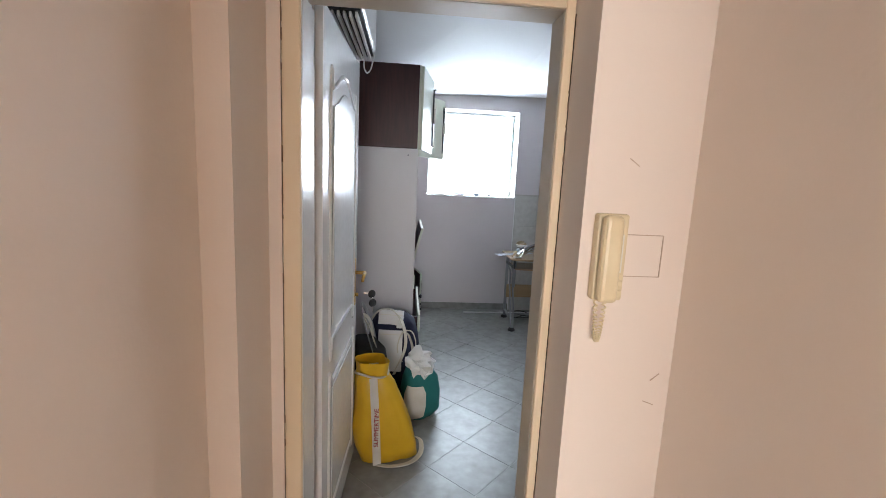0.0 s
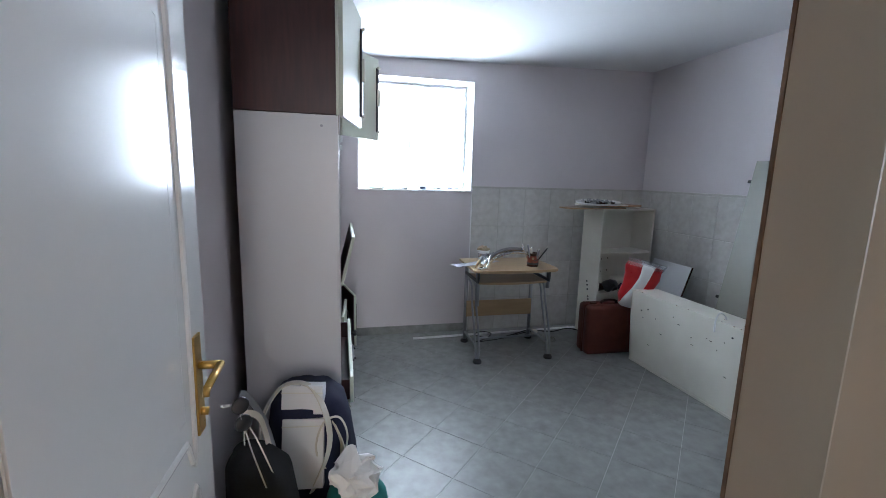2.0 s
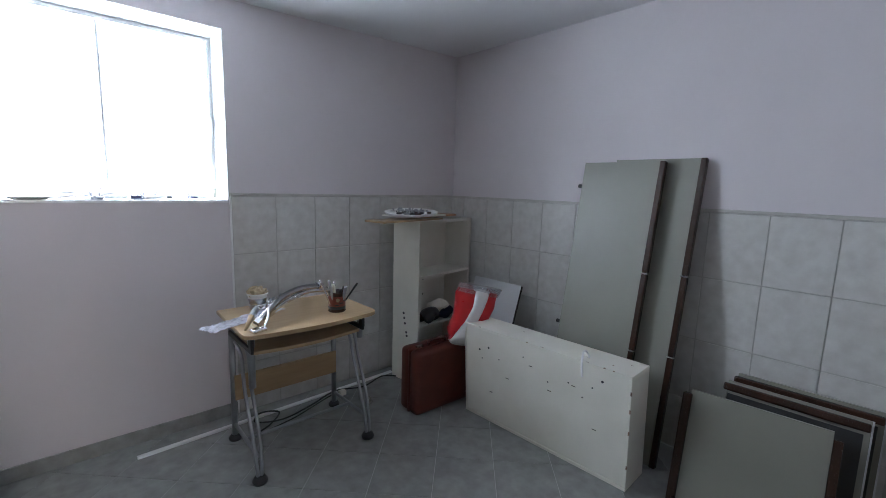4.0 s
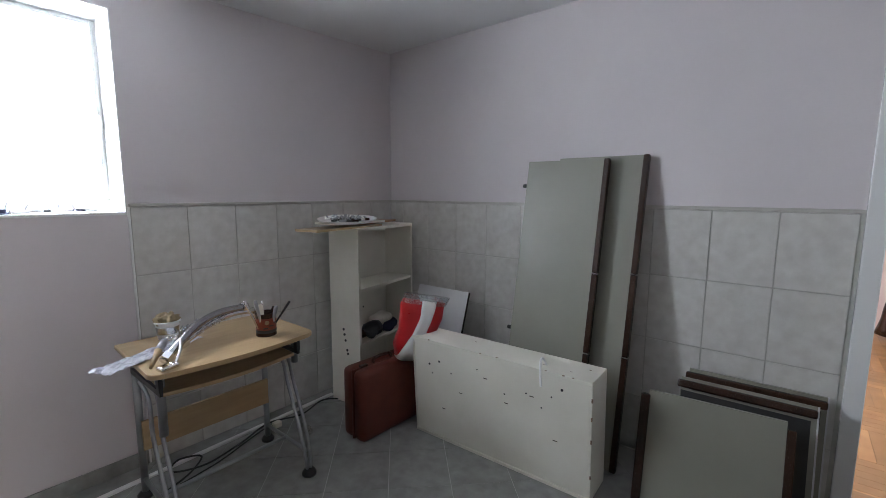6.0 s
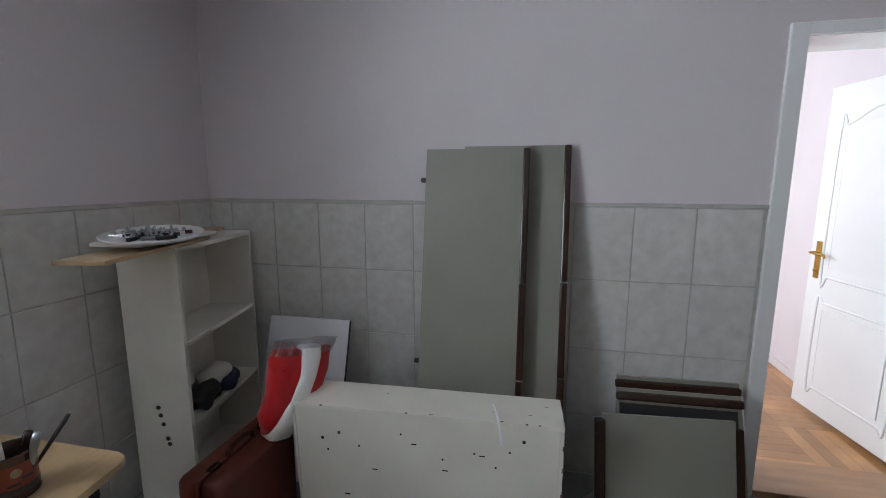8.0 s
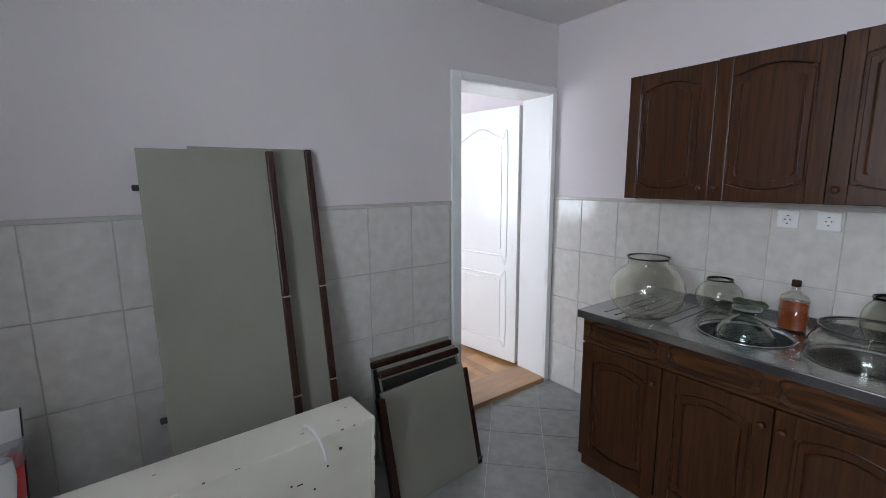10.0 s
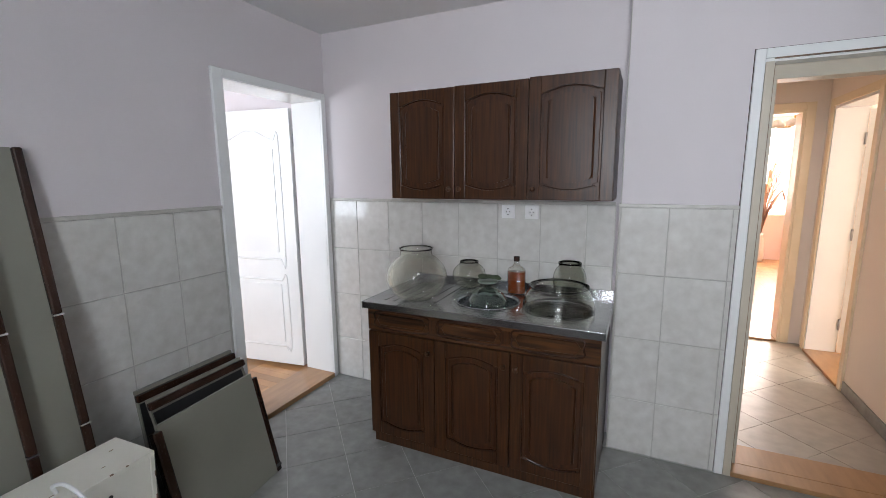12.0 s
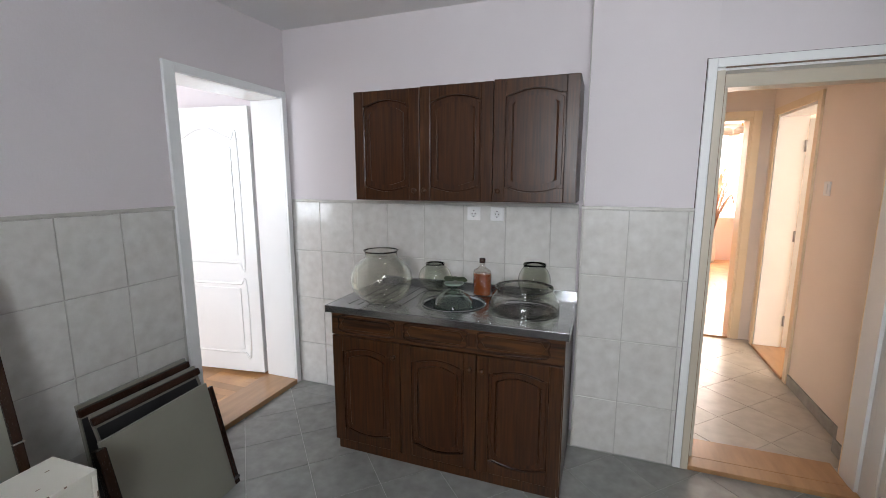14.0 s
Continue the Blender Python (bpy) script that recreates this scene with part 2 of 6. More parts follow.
def tube(points, r, seg=10, bm=None, closed=False, flat=None):
    """A tube along a smooth line through points; flat: (width, thickness) gives a strap instead."""
    pts = [Vector(p) for p in points]
    fine = []
    n = len(pts)
    for i in range(n - 1 + (1 if closed else 0)):
        p0, p1, p2, p3 = (pts[(i + k) % n] if closed else pts[min(max(i + k, 0), n - 1)] for k in (-1, 0, 1, 2))
        for s in range(6):
            u = s / 6
            fine.append(0.5 * (2 * p1 + (p2 - p0) * u + (2 * p0 - 5 * p1 + 4 * p2 - p3) * u * u + (3 * p1 - p0 - 3 * p2 + p3) * u ** 3))
    if not closed:
        fine.append(pts[-1])
    t = bmesh.new()
    rings = []
    side = None
    for i, p in enumerate(fine):
        d = (fine[(i + 1) % len(fine)] - fine[i - 1]) if closed or 0 < i < len(fine) - 1 else (fine[min(i + 1, len(fine) - 1)] - fine[max(i - 1, 0)])
        d.normalize()
        if side is None:
            side = d.cross(Vector((0.31, 0.17, 0.93))).normalized()
        side = (side - d * side.dot(d)).normalized()
        up = d.cross(side)
        a, b = (flat[0] / 2, flat[1] / 2) if flat else (r, r)
        ring = []
        for k in range(4 if flat else seg):
            w = 2 * math.pi * (k + (0.5 if flat else 0)) / (4 if flat else seg)
            f = 1.414 if flat else 1
            ring.append(t.verts.new(p + side * (a * f * math.cos(w)) + up * (b * f * math.sin(w))))
        rings.append(ring)
    c = len(rings[0])
    for p, q in zip(rings, rings[1:] + ([rings[0]] if closed else [])):
        for k in range(c):
            t.faces.new((p[k], p[(k + 1) % c], q[(k + 1) % c], q[k]))
    if not closed:
        t.faces.new(rings[0][::-1])
        t.faces.new(rings[-1])
    return merge(bm or bmesh.new(), t)


def setting(name, bm, mat, label, category="wall", parent=None):
    ob = part(name, bm, mat, parent)
    return tagged(ob, label, category, "", "structure")


# ---- plan ----
XL, XR, YK, YC, YW, H = 1.17, 4.54, 2.19, 2.333, 5.825, 2.47
DADO = 1.335

# ---- room shell ----
wall_west = setting("wall_west", boxes((XL - 0.2, XL, 2.16, YW, 0, H)), "wall", "plain lilac-white painted wall behind the wall unit")
wall_north = setting("wall_north", boxes((XL - 0.2, 1.766, YW, YW + 0.3, 0, H), (2.768, XR + 0.23, YW, YW + 0.3, 0, H), (1.766, 2.768, YW, YW + 0.3, 0, 1.297), (1.766, 2.768, YW, YW + 0.3, 2.247, H)), "wall", "lilac-white painted wall with the window opening")
D2A, D2B, D2T = 2.25, 3.02, 2.02
wall_east = setting("wall_east", boxes((XR, XR + 0.23, D2B + 0.03, YW, 0, H + 0.04), (XR, XR + 0.23, YK - 0.2, D2A - 0.03, 0, H), (XR, XR + 0.23, D2A - 0.03, D2B + 0.03, D2T + 0.03, H)), "wall", "lilac-white painted wall with a doorway beside the corner")
wall_south = setting("wall_south", boxes((2.562, XR, YK - 0.2, YK, 0, H)), "wall", "pale painted kitchen wall above the sink")
D1A, D1B, D1T = 1.285, 1.99, 1.985
YH = 2.15  # hall face of the door lining
YS = 2.25  # where the stop ends and the rebate for the leaf begins
JA, JB, JH = 1.282, 1.952, 1.91  # faces of the stop on both sides and above
wall_south_pier = setting("wall_south_pier", boxes((D1B + 0.035, 2.562, YH, YC, 0, H)), "wall", "painted wall pier beside the hall doorway")
setting("wall_south_return", boxes((2.44, 2.562, YK - 0.2, YH - 0.001, 0, H)), "wall", "end of the painted pier beside the sink")
setting("wall_south_nib", boxes((XL, D1A - 0.035, YH, YC, 0, H)), "wall", "narrow painted wall beside the hall door")
setting("wall_south_lintel", boxes((D1A - 0.035, D1B + 0.035, YH, YC, D1T + 0.035, H)), "wall", "painted wall over the hall doorway")
cb_ = boxes((XL - 0.2, 2.5, YH + 0.001, YW + 0.3, H, H + 0.15), (2.5, XR + 0.23, YK - 0.2, YW + 0.3, H, H + 0.15))
for v in cb_.verts:
    if v.co.z < H + 0.01:
        v.co.z -= 0.036 * max(0.0, XR - v.co.x) * max(0.0, min(1.0, (v.co.y - 2.3) / (YW - 2.3)))
ceiling = setting("ceiling", cb_, "ceiling", "white painted ceiling, slightly sagging towards the window", "ceiling")
floor = setting("floor", boxes((XL - 0.2, XR, 2.0, YW + 0.3, -0.12, -0.002)), "floor_grout", "grey grout bed under diagonal ceramic floor tiles", "floor")

# hall
hall_wall_west = setting("hall_wall_west", boxes((0.93, 1.13, 0.97, 1.90, 0, H), (0.93, 1.13, -0.1, 0.2, 0, H), (0.93, 1.13, 0.2, 0.97, 2.03, H), (0.93, 1.20, 1.90, YH - 0.001, 0, H), (1.20, 1.233, YH - 0.02, YH - 0.001, 0, JH + 0.046)), "wall_warm", "peach painted hall wall with a doorway")
hall_wall_east = setting("hall_wall_east", boxes((2.24, 2.44, -0.1, 1.954, 0, H)), "wall_warm", "peach painted hall wall")
hall_wall_south = setting("hall_wall_south", boxes((1.13, 1.27, -0.1, 0.06, 0, H), (2.02, 2.24, -0.1, 0.06, 0, H), (1.27, 2.02, -0.1, 0.06, 2.03, H)), "wall_warm", "peach painted wall with a doorway to the next room")
fb = bmesh.new()
lo = [fb.verts.new((x, y, 0)) for x, y in ((1.972, 1.955), (2.439, 1.955), (2.439, YH - 0.001), (1.981, YH - 0.001))]
up = [fb.verts.new((v.co.x, v.co.y, H)) for v in lo]
fb.faces.new(lo), fb.faces.new(up)
for k in range(4):
    fb.faces.new((lo[k], lo[(k + 1) % 4], up[(k + 1) % 4], up[k]))
box(1.201, 1.98, YH - 0.009, YH - 0.001, JH + 0.046, H, bm=fb)
hall_facing = setting("hall_facing", fb, "wall_warm", "peach painted wall beside and above the doorway")
hall_ceiling = setting("hall_ceiling", boxes((0.93, 2.44, -0.1, YH, H + 0.001, H + 0.15)), "ceiling", "white hall ceiling", "ceiling")
hall_floor = setting("hall_floor", boxes((0.93, 2.44, -0.1, 2.0, -0.12, -0.002)), "hall_grout", "grout bed under diagonal hall tiles", "floor")

# side room beyond the east doorway
side_floor = setting("side_room_floor", boxes((XR + 0.0, 8.5, 1.9, 5.2, -0.12, -0.004)), "parquet", "oak parquet floor", "floor")
side_walls = setting("side_room_wall", boxes((8.3, 8.5, 2.15, 5.2, 0, H), (XR + 0.23, 5.2, 4.75, 5.0, 0, H), (6.8, 8.3, 4.75, 5.0, 0, H), (5.2, 6.8, 4.75, 5.0, 0, 0.9), (5.2, 6.8, 4.75, 5.0, 2.3, H)), "wall_pink", "pale pink walls of the side room")
side_wall_south = setting("side_room_wall_south", boxes((XR + 0.23, 8.5, 1.95, 2.15, 0, H)), "wall", "white painted wall of the side room")
side_ceiling = setting("side_room_ceiling", boxes((XR + 0.23, 8.5, 1.9, 5.2, H + 0.05, H + 0.2)), "ceiling", "white ceiling of the side room", "ceiling")

# pink room at the far end of the hall
pink_floor = setting("pink_room_floor", boxes((-1.6, 3.6, -4.9, -0.1, -0.12, -0.004)), "parquet", "oak parquet floor of the far room", "floor")
pink_walls = setting("pink_room_wall", boxes((-1.8, -1.6, -4.9, -0.1, 0, H), (3.6, 3.8, -4.9, -0.1, 0, H), (-1.6, -0.2, -4.8, -4.6, 0, H), (2.0, 3.6, -4.8, -4.6, 0, H), (-0.2, 2.0, -4.8, -4.6, 0, 0.8), (-0.2, 2.0, -4.8, -4.6, 2.35, H), (-1.6, 0.93, -0.3, -0.1, 0, H), (2.44, 3.6, -0.3, -0.1, 0, H)), "wall_pink", "pink painted walls of the far room")
pink_ceiling = setting("pink_room_ceiling", boxes((-1.8, 3.8, -4.9, -0.1, H + 0.001, H + 0.12)), "ceiling", "white ceiling of the far room", "ceiling")

# bedroom beyond the west hall doorway
bed_floor = setting("bedroom_floor", boxes((-2.0, 1.0, -0.1, 2.2, -0.12, -0.008)), "parquet", "oak parquet floor of the bedroom", "floor")
bed_walls = setting("bedroom_wall", boxes((-2.0, -1.8, -0.1, 0.2, 0, H), (-2.0, -1.8, 1.6, 2.2, 0, H), (-2.0, -1.8, 0.2, 1.6, 0, 0.9), (-2.0, -1.8, 0.2, 1.6, 2.3, H), (-1.8, 0.93, 2.0, 2.2, 0, H), (-1.8, 0.93, -0.098, 0.0, 0, H)), "wall_warm", "cream walls of the bedroom")
bed_ceiling = setting("bedroom_ceiling", boxes((-2.0, 0.93, -0.1, 2.2, H + 0.001, H + 0.12)), "ceiling", "white ceiling of the bedroom", "ceiling")


def backdrop(name, m, w, h, strength, color):
    """A plain glowing sky seen through a window."""
    mt = bpy.data.materials.new(name)
    mt.use_nodes = True
    b = mt.node_tree.nodes["Principled BSDF"]
    b.inputs["Base Color"].default_value = (0, 0, 0, 1)
    b.inputs["Emission Color"].default_value = (*color, 1)
    b.inputs["Emission Strength"].default_value = strength
    bm = boxes((-w / 2, w / 2, 0, 0.05, -h / 2, h / 2))
    ob = part(name, bm, mt)
    ob.matrix_world = m
    return tagged(ob, "overcast white sky outside the window", "backdrop", "", "structure")


backdrop("backdrop_north", pose(2.27, 8.2, 2.2), 8, 6, 9.0, (0.96, 0.98, 1.0))
backdrop("backdrop_south", pose(0.9, -7.0, 2.0), 9, 6, 6.0, (1.0, 0.97, 0.92))


# ---- outlines and panelled doors ----
def prism(pts, y0, y1, bm=None, bevel=0.0):
    """A flat outline in x and z, extruded from y0 to y1 and softened on its front edge."""
    t = bmesh.new()
    a = [t.verts.new((x, y0, z)) for x, z in pts]
    b = [t.verts.new((x, y1, z)) for x, z in pts]
    t.faces.new(a), t.faces.new(b[::-1])
    for k in range(len(pts)):
        j = (k + 1) % len(pts)
        t.faces.new((a[k], b[k], b[j], a[j]))
    if bevel:
        bmesh.ops.bevel(t, geom=[e for e in t.edges if abs(e.verts[0].co.y - e.verts[1].co.y) < 1e-6], offset=bevel, segments=1, affect="EDGES")
    return merge(bm or bmesh.new(), t)


def curve_x(x0, x1, z, rise, n=12, shoulder=0.0):
    """Points of a curved edge from x0 to x1 that rises by rise in the middle."""
    out = []
    for k in range(n + 1):
        u = k / n
        s = math.sin(math.pi * u) if not shoulder else 0.5 - 0.5 * math.cos(2 * math.pi * u)
        out.append((x0 + (x1 - x0) * u, z + rise * s))
    return out


def arched(x0, x1, z0, z1, rise, drop=0.0, shoulder=0.0):
    return curve_x(x0, x1, z0, -drop) + curve_x(x0, x1, z1, rise, shoulder=shoulder)[::-1]


def room_door(name, label, m, w, h, handle_at, hinge_at, paint="gloss_white"):
    """A painted moulded door leaf: arched upper panel, plain lower panel, brass handles, hinges. Local x from the hinge, y the thickness."""
    d = tagged(thing(name, label, "door", m), "", "", "", "structure")
    leaf = part("leaf", box(0, w, 0, 0.038, 0.012, h, 0.003), paint, d)
    for y, s in ((0.0, -1), (0.038, 1)):
        up = arched(0.105, w - 0.105, 0.86, h - 0.23, 0.085, shoulder=1)
        lo = arched(0.105, w - 0.105, 0.16, 0.70, 0)
        for pts in (up, lo):
            part("panel_moulding", tube([(x, y - s * 0.001, z) for x, z in pts], 0.0085, 8, closed=True), paint, leaf)
            cx, cz = sum(p[0] for p in pts) / len(pts), sum(p[1] for p in pts) / len(pts)
            inner = [(cx + (x - cx) * 0.82, cz + (z - cz) * 0.88) for x, z in pts]
            part("raised_panel", prism(inner, y + s * 0.0002, y + s * 0.005, bevel=0.004), paint, leaf)
    for y, s in ((0.0, -1), (0.038, 1)):
        plate = part("handle_plate", box(w - 0.085, w - 0.045, min(y, y + s * 0.006), max(y, y + s * 0.006), 0.84, 1.07, 0.002), "brass", d, "worn brass handle plate")
        b = rod((w - 0.065, y, 1.0), (w - 0.065, y + s * 0.05, 1.0), 0.009)
        rod((w - 0.062, y + s * 0.05, 1.0), (w - 0.175, y + s * 0.056, 0.997), 0.0088, 0.0075, bm=b)
        rod((w - 0.174, y + s * 0.056, 0.999), (w - 0.182, y + s * 0.056, 0.982), 0.0075, 0.006, bm=b)
        part("lever", b, "brass", plate, smooth=True)
        part("key_barrel", rod((w - 0.065, y, 0.89), (w - 0.065, y + s * 0.02, 0.89), 0.009), "brass", plate, smooth=True)
    part("lock_face", box(w - 0.0005, w + 0.003, 0.008, 0.03, 0.85, 1.06), "brass", d)
    for z in (0.25, 1.0, 1.75):
        part("hinge", rod((-0.006, 0.038 * hinge_at, z - 0.045), (-0.006, 0.038 * hinge_at, z + 0.045), 0.008), "grey_metal", d, smooth=True)
    return d


# ---- doorway to the hall ----
frame_1 = thing("door_frame", "white gloss door lining with cream architrave on the hall side", "door frame", kind="structure")
part("jamb", boxes((D1A - 0.035, JA, YH, 2.29, 0, JH), (D1A - 0.035, D1A - 0.018, 2.2905, YC, 0, D1T - 0.015), bevel=0.002), "gloss_white", frame_1)
part("jamb", boxes((JB, D1B + 0.035, YH, YS, 0, JH), (1.986, D1B + 0.029, YS + 0.0005, YC + 0.0155, 0, D1T - 0.015), bevel=0.002), "aged_cream", frame_1, "yellowed cream lining")
part("head", box(D1A - 0.035, D1B + 0.035, YS + 0.0005, YC, D1T - 0.0145, D1T + 0.035, bevel=0.002), "gloss_white", frame_1)
# darker cream than the white head: shading of the stop set by colour
part("head_stop", box(D1A - 0.035, D1B + 0.035, YH, YS, JH + 0.0005, D1T + 0.035, bevel=0.002), "aged_cream", frame_1, "cream stop under the head, its shade put into the colour")
for x0, x1 in ((JA - 0.048, JA - 0.001), (JB + 0.001, JB + 0.026)):
    part("architrave", box(x0, x1, YH - 0.016, YH - 0.0005, 0, JH + 0.045, 0.004), "cream_paint", frame_1, "chipped cream architrave")
part("architrave", box(JA - 0.001, JB + 0.001, YH - 0.016, YH - 0.0005, JH + 0.001, JH + 0.045, 0.004), "cream_paint", frame_1)
random.seed(5)
for k in range(26):
    z, x = random.uniform(0.2, 1.88), random.choice((JA - 0.047, JB + 0.0255))
    part("paint_chip", box(x - 0.0025, x + 0.0015, YH - 0.0172, YH - 0.012, z, z + random.uniform(0.006, 0.035), 0.0008), "cracked_edge", frame_1, "brown chip in the cream paint")
for x0, x1 in ((D1A - 0.04, D1A - 0.012), (D1B + 0.03, D1B + 0.068)):
    part("room_architrave", box(x0, x1, YC - 0.002, YC + 0.016, 0, D1T + 0.04, 0.003), "gloss_white", frame_1)
part("room_architrave", box(D1A - 0.012, D1B + 0.03, YC - 0.002, YC + 0.016, D1T + 0.0, D1T + 0.04, 0.003), "gloss_white", frame_1)
part("rubber_seal", boxes((1.9848, 1.9868, YC + 0.0125, YC + 0.0165, 0.03, D1T - 0.025), (D1A, 1.9868, YC, YC + 0.0165, D1T - 0.004, D1T - 0.0005)), "cracked_edge", frame_1, "brown chipped edge of the lining")
part("crack", boxes((D1B + 0.0685, D1B + 0.0715, YC, YC + 0.003, 0.0, D1T + 0.043), (D1A, D1B + 0.0715, YC, YC + 0.003, D1T + 0.0405, D1T + 0.0435)), "dark_edge", frame_1, "dark crack beside the architrave")
part("crack", boxes((JA - 0.0505, JA - 0.0485, YH - 0.014, YH - 0.002, 0.0, JH + 0.04), (JB + 0.0265, JB + 0.028, YH - 0.014, YH - 0.002, 0.3, 1.9)), "dark_edge", frame_1)
part("threshold", boxes((JA, JB, 2.06, YS, -0.005, 0.022), (D1A - 0.017, 1.9855, YS + 0.0003, YC + 0.01, -0.005, 0.022), bevel=0.004), "threshold", frame_1, "worn oak threshold board")
hall_door = room_door("door_1", "white gloss moulded door standing open into the kitchen", pose(1.292, 2.375, 0.0, 0, 0, 88), 0.74, 1.975, 1, 1)
keys = thing("key_bunch", "keys on black fobs hanging from the door lock", "keys", pose(1.366, 3.045, 0.9))
part("key_stem", box(-0.004, 0.03, -0.002, 0.002, -0.004, 0.004), "chrome", keys)
for name, x, y, z in (("key_head", 0.036, 0.002, -0.004), ("fob", 0.04, 0.006, -0.05)):
    part(name, lathe([(0, -0.005), (0.017, -0.005), (0.02, -0.002), (0.02, 0.002), (0.017, 0.005), (0, 0.005)], 24, m=pose(x, y, z, 90, 0, 35)), "black", keys, smooth=True)
part("ring", tube([(0.037, 0.003 + 0.006 * math.cos(a), -0.028 + 0.012 * math.sin(a)) for a in (0, 1.2, 2.4, 3.6, 4.8)], 0.0012, 6, closed=True), "chrome", keys)
part("blade", boxes((0.039, 0.041, 0.002, 0.009, -0.105, -0.068)), "chrome", keys)

# ---- east doorway ----
frame_2 = thing("door_frame", "white gloss door lining beside the kitchen corner", "door frame", kind="structure")
part("jamb", boxes((XR - 0.004, XR + 0.25, D2A - 0.03, D2A, 0, D2T), bevel=0.002), "gloss_white", frame_2)
part("jamb", boxes((XR - 0.004, XR + 0.25, D2B, D2B + 0.03, 0, D2T), bevel=0.002), "gloss_white", frame_2)
part("head", boxes((XR - 0.004, XR + 0.25, D2A - 0.03, D2B + 0.03, D2T, D2T + 0.03), bevel=0.002), "gloss_white", frame_2)
for y0, y1 in ((D2A - 0.045, D2A - 0.002), (D2B + 0.002, D2B + 0.068)):
    part("architrave", box(XR - 0.02, XR, y0, y1, 0, D2T + 0.05, 0.004), "gloss_white", frame_2)
part("architrave", box(XR - 0.02, XR, D2A - 0.002, D2B + 0.002, D2T + 0.002, D2T + 0.05, 0.004), "gloss_white", frame_2)
part("threshold", box(XR - 0.02, XR + 0.25, D2A, D2B, -0.004, 0.032, 0.004), "threshold", frame_2, "raised oak threshold board")
side_door = room_door("door_2", "white gloss moulded door standing open into the side room", pose(4.825, 2.215, 0.02, 0, 0, 8), 0.74, 1.975, 1, 0)

# ---- doorways of the hall ----
frame_3 = thing("door_frame", "cream gloss door lining of the bedroom doorway", "door frame", kind="structure")
part("jamb", boxes((0.93, 1.135, 0.2, 0.23, 0, 2.0)), "gloss_white", frame_3)
part("jamb", boxes((0.93, 1.135, 0.94, 0.97, 0, 2.0)), "gloss_white", frame_3)
part("head", boxes((0.93, 1.135, 0.2, 0.97, 2.0, 2.03)), "gloss_white", frame_3)
for y0, y1 in ((0.15, 0.21), (0.96, 1.02)):
    part("architrave", box(1.13, 1.148, y0, y1, 0, 2.08, 0.003), "cream_paint", frame_3)
part("architrave", box(1.13, 1.148, 0.21, 0.96, 2.02, 2.08, 0.003), "cream_paint", frame_3)
part("threshold", box(0.93, 1.15, 0.23, 0.94, -0.004, 0.02, 0.003), "threshold", frame_3)
bed_door = room_door("door_3", "cream white moulded door standing open into the bedroom", pose(0.93, 0.24, 0.01, 0, 0, 162), 0.7, 1.975, 1, 0)
frame_4 = thing("door_frame", "cream gloss door lining at the end of the hall", "door frame", kind="structure")
part("jamb", boxes((1.27, 1.30, -0.11, 0.065, 0, 2.0)), "cream_paint", frame_4)
part("jamb", boxes((1.99, 2.02, -0.11, 0.065, 0, 2.0)), "cream_paint", frame_4)
part("head", boxes((1.27, 2.02, -0.11, 0.065, 2.0, 2.03)), "cream_paint", frame_4)
for x0, x1 in ((1.215, 1.28), (2.01, 2.075)):
    part("architrave", box(x0, x1, 0.06, 0.078, 0, 2.08, 0.003), "cream_paint", frame_4)
part("architrave", box(1.28, 2.01, 0.06, 0.078, 2.02, 2.08, 0.003), "cream_paint", frame_4)
part("threshold", box(1.3, 1.99, -0.12, 0.08, -0.004, 0.018, 0.003), "threshold", frame_4)

# ---- kitchen window ----
win = thing("window_1", "white plastic window with two sashes in a deep white reveal", "window", kind="structure")
part("reveal", boxes((1.7655, 1.772, YW + 0.002, 6.06, 1.297, 2.247), (2.762, 2.7685, YW + 0.002, 6.06, 1.297, 2.247), (1.7655, 2.7685, YW + 0.002, 6.06, 2.241, 2.2475)), "gloss_white", win)
part("window_frame", boxes((1.766, 1.78, 6.06, 6.10, 1.31, 2.247), (2.754, 2.768, 6.06, 6.10, 1.31, 2.247), (1.78, 2.754, 6.06, 6.10, 1.31, 1.326), (1.78, 2.754, 6.06, 6.10, 2.233, 2.247), bevel=0.003), "gloss_white", win)
for x0, x1 in ((1.781, 2.753),):
    s = part("sash", boxes((x0, x0 + 0.016, 6.05, 6.085, 1.328, 2.231), (x1 - 0.016, x1, 6.05, 6.085, 1.328, 2.231), (x0 + 0.016, x1 - 0.016, 6.05, 6.085, 1.328, 1.346), (x0 + 0.016, x1 - 0.016, 6.05, 6.085, 2.213, 2.231), bevel=0.003), "gloss_white", win)
    g = part("pane", boxes((x0 + 0.016, x1 - 0.016, 6.066, 6.07, 1.346, 2.213)), "pane", s)
    g.visible_shadow = False
part("mullion", box(2.229, 2.243, 6.052, 6.0655, 1.3465, 2.2125, 0.002), "gloss_white", win)
part("window_handle", boxes((2.738, 2.752, 6.035, 6.05, 1.72, 1.79), (2.74, 2.75, 6.02, 6.035, 1.70, 1.78), bevel=0.003), "white_plastic", win)
part("window_sill", box(1.77, 2.764, YW - 0.004, 6.06, 1.297, 1.312, 0.003), "gloss_white", win)

# ---- dado, skirting, strips ----
def strip(name, mat, label, *rows, bevel=0.002):
    return setting(name, boxes(*rows, bevel=bevel), mat, label, "trim")


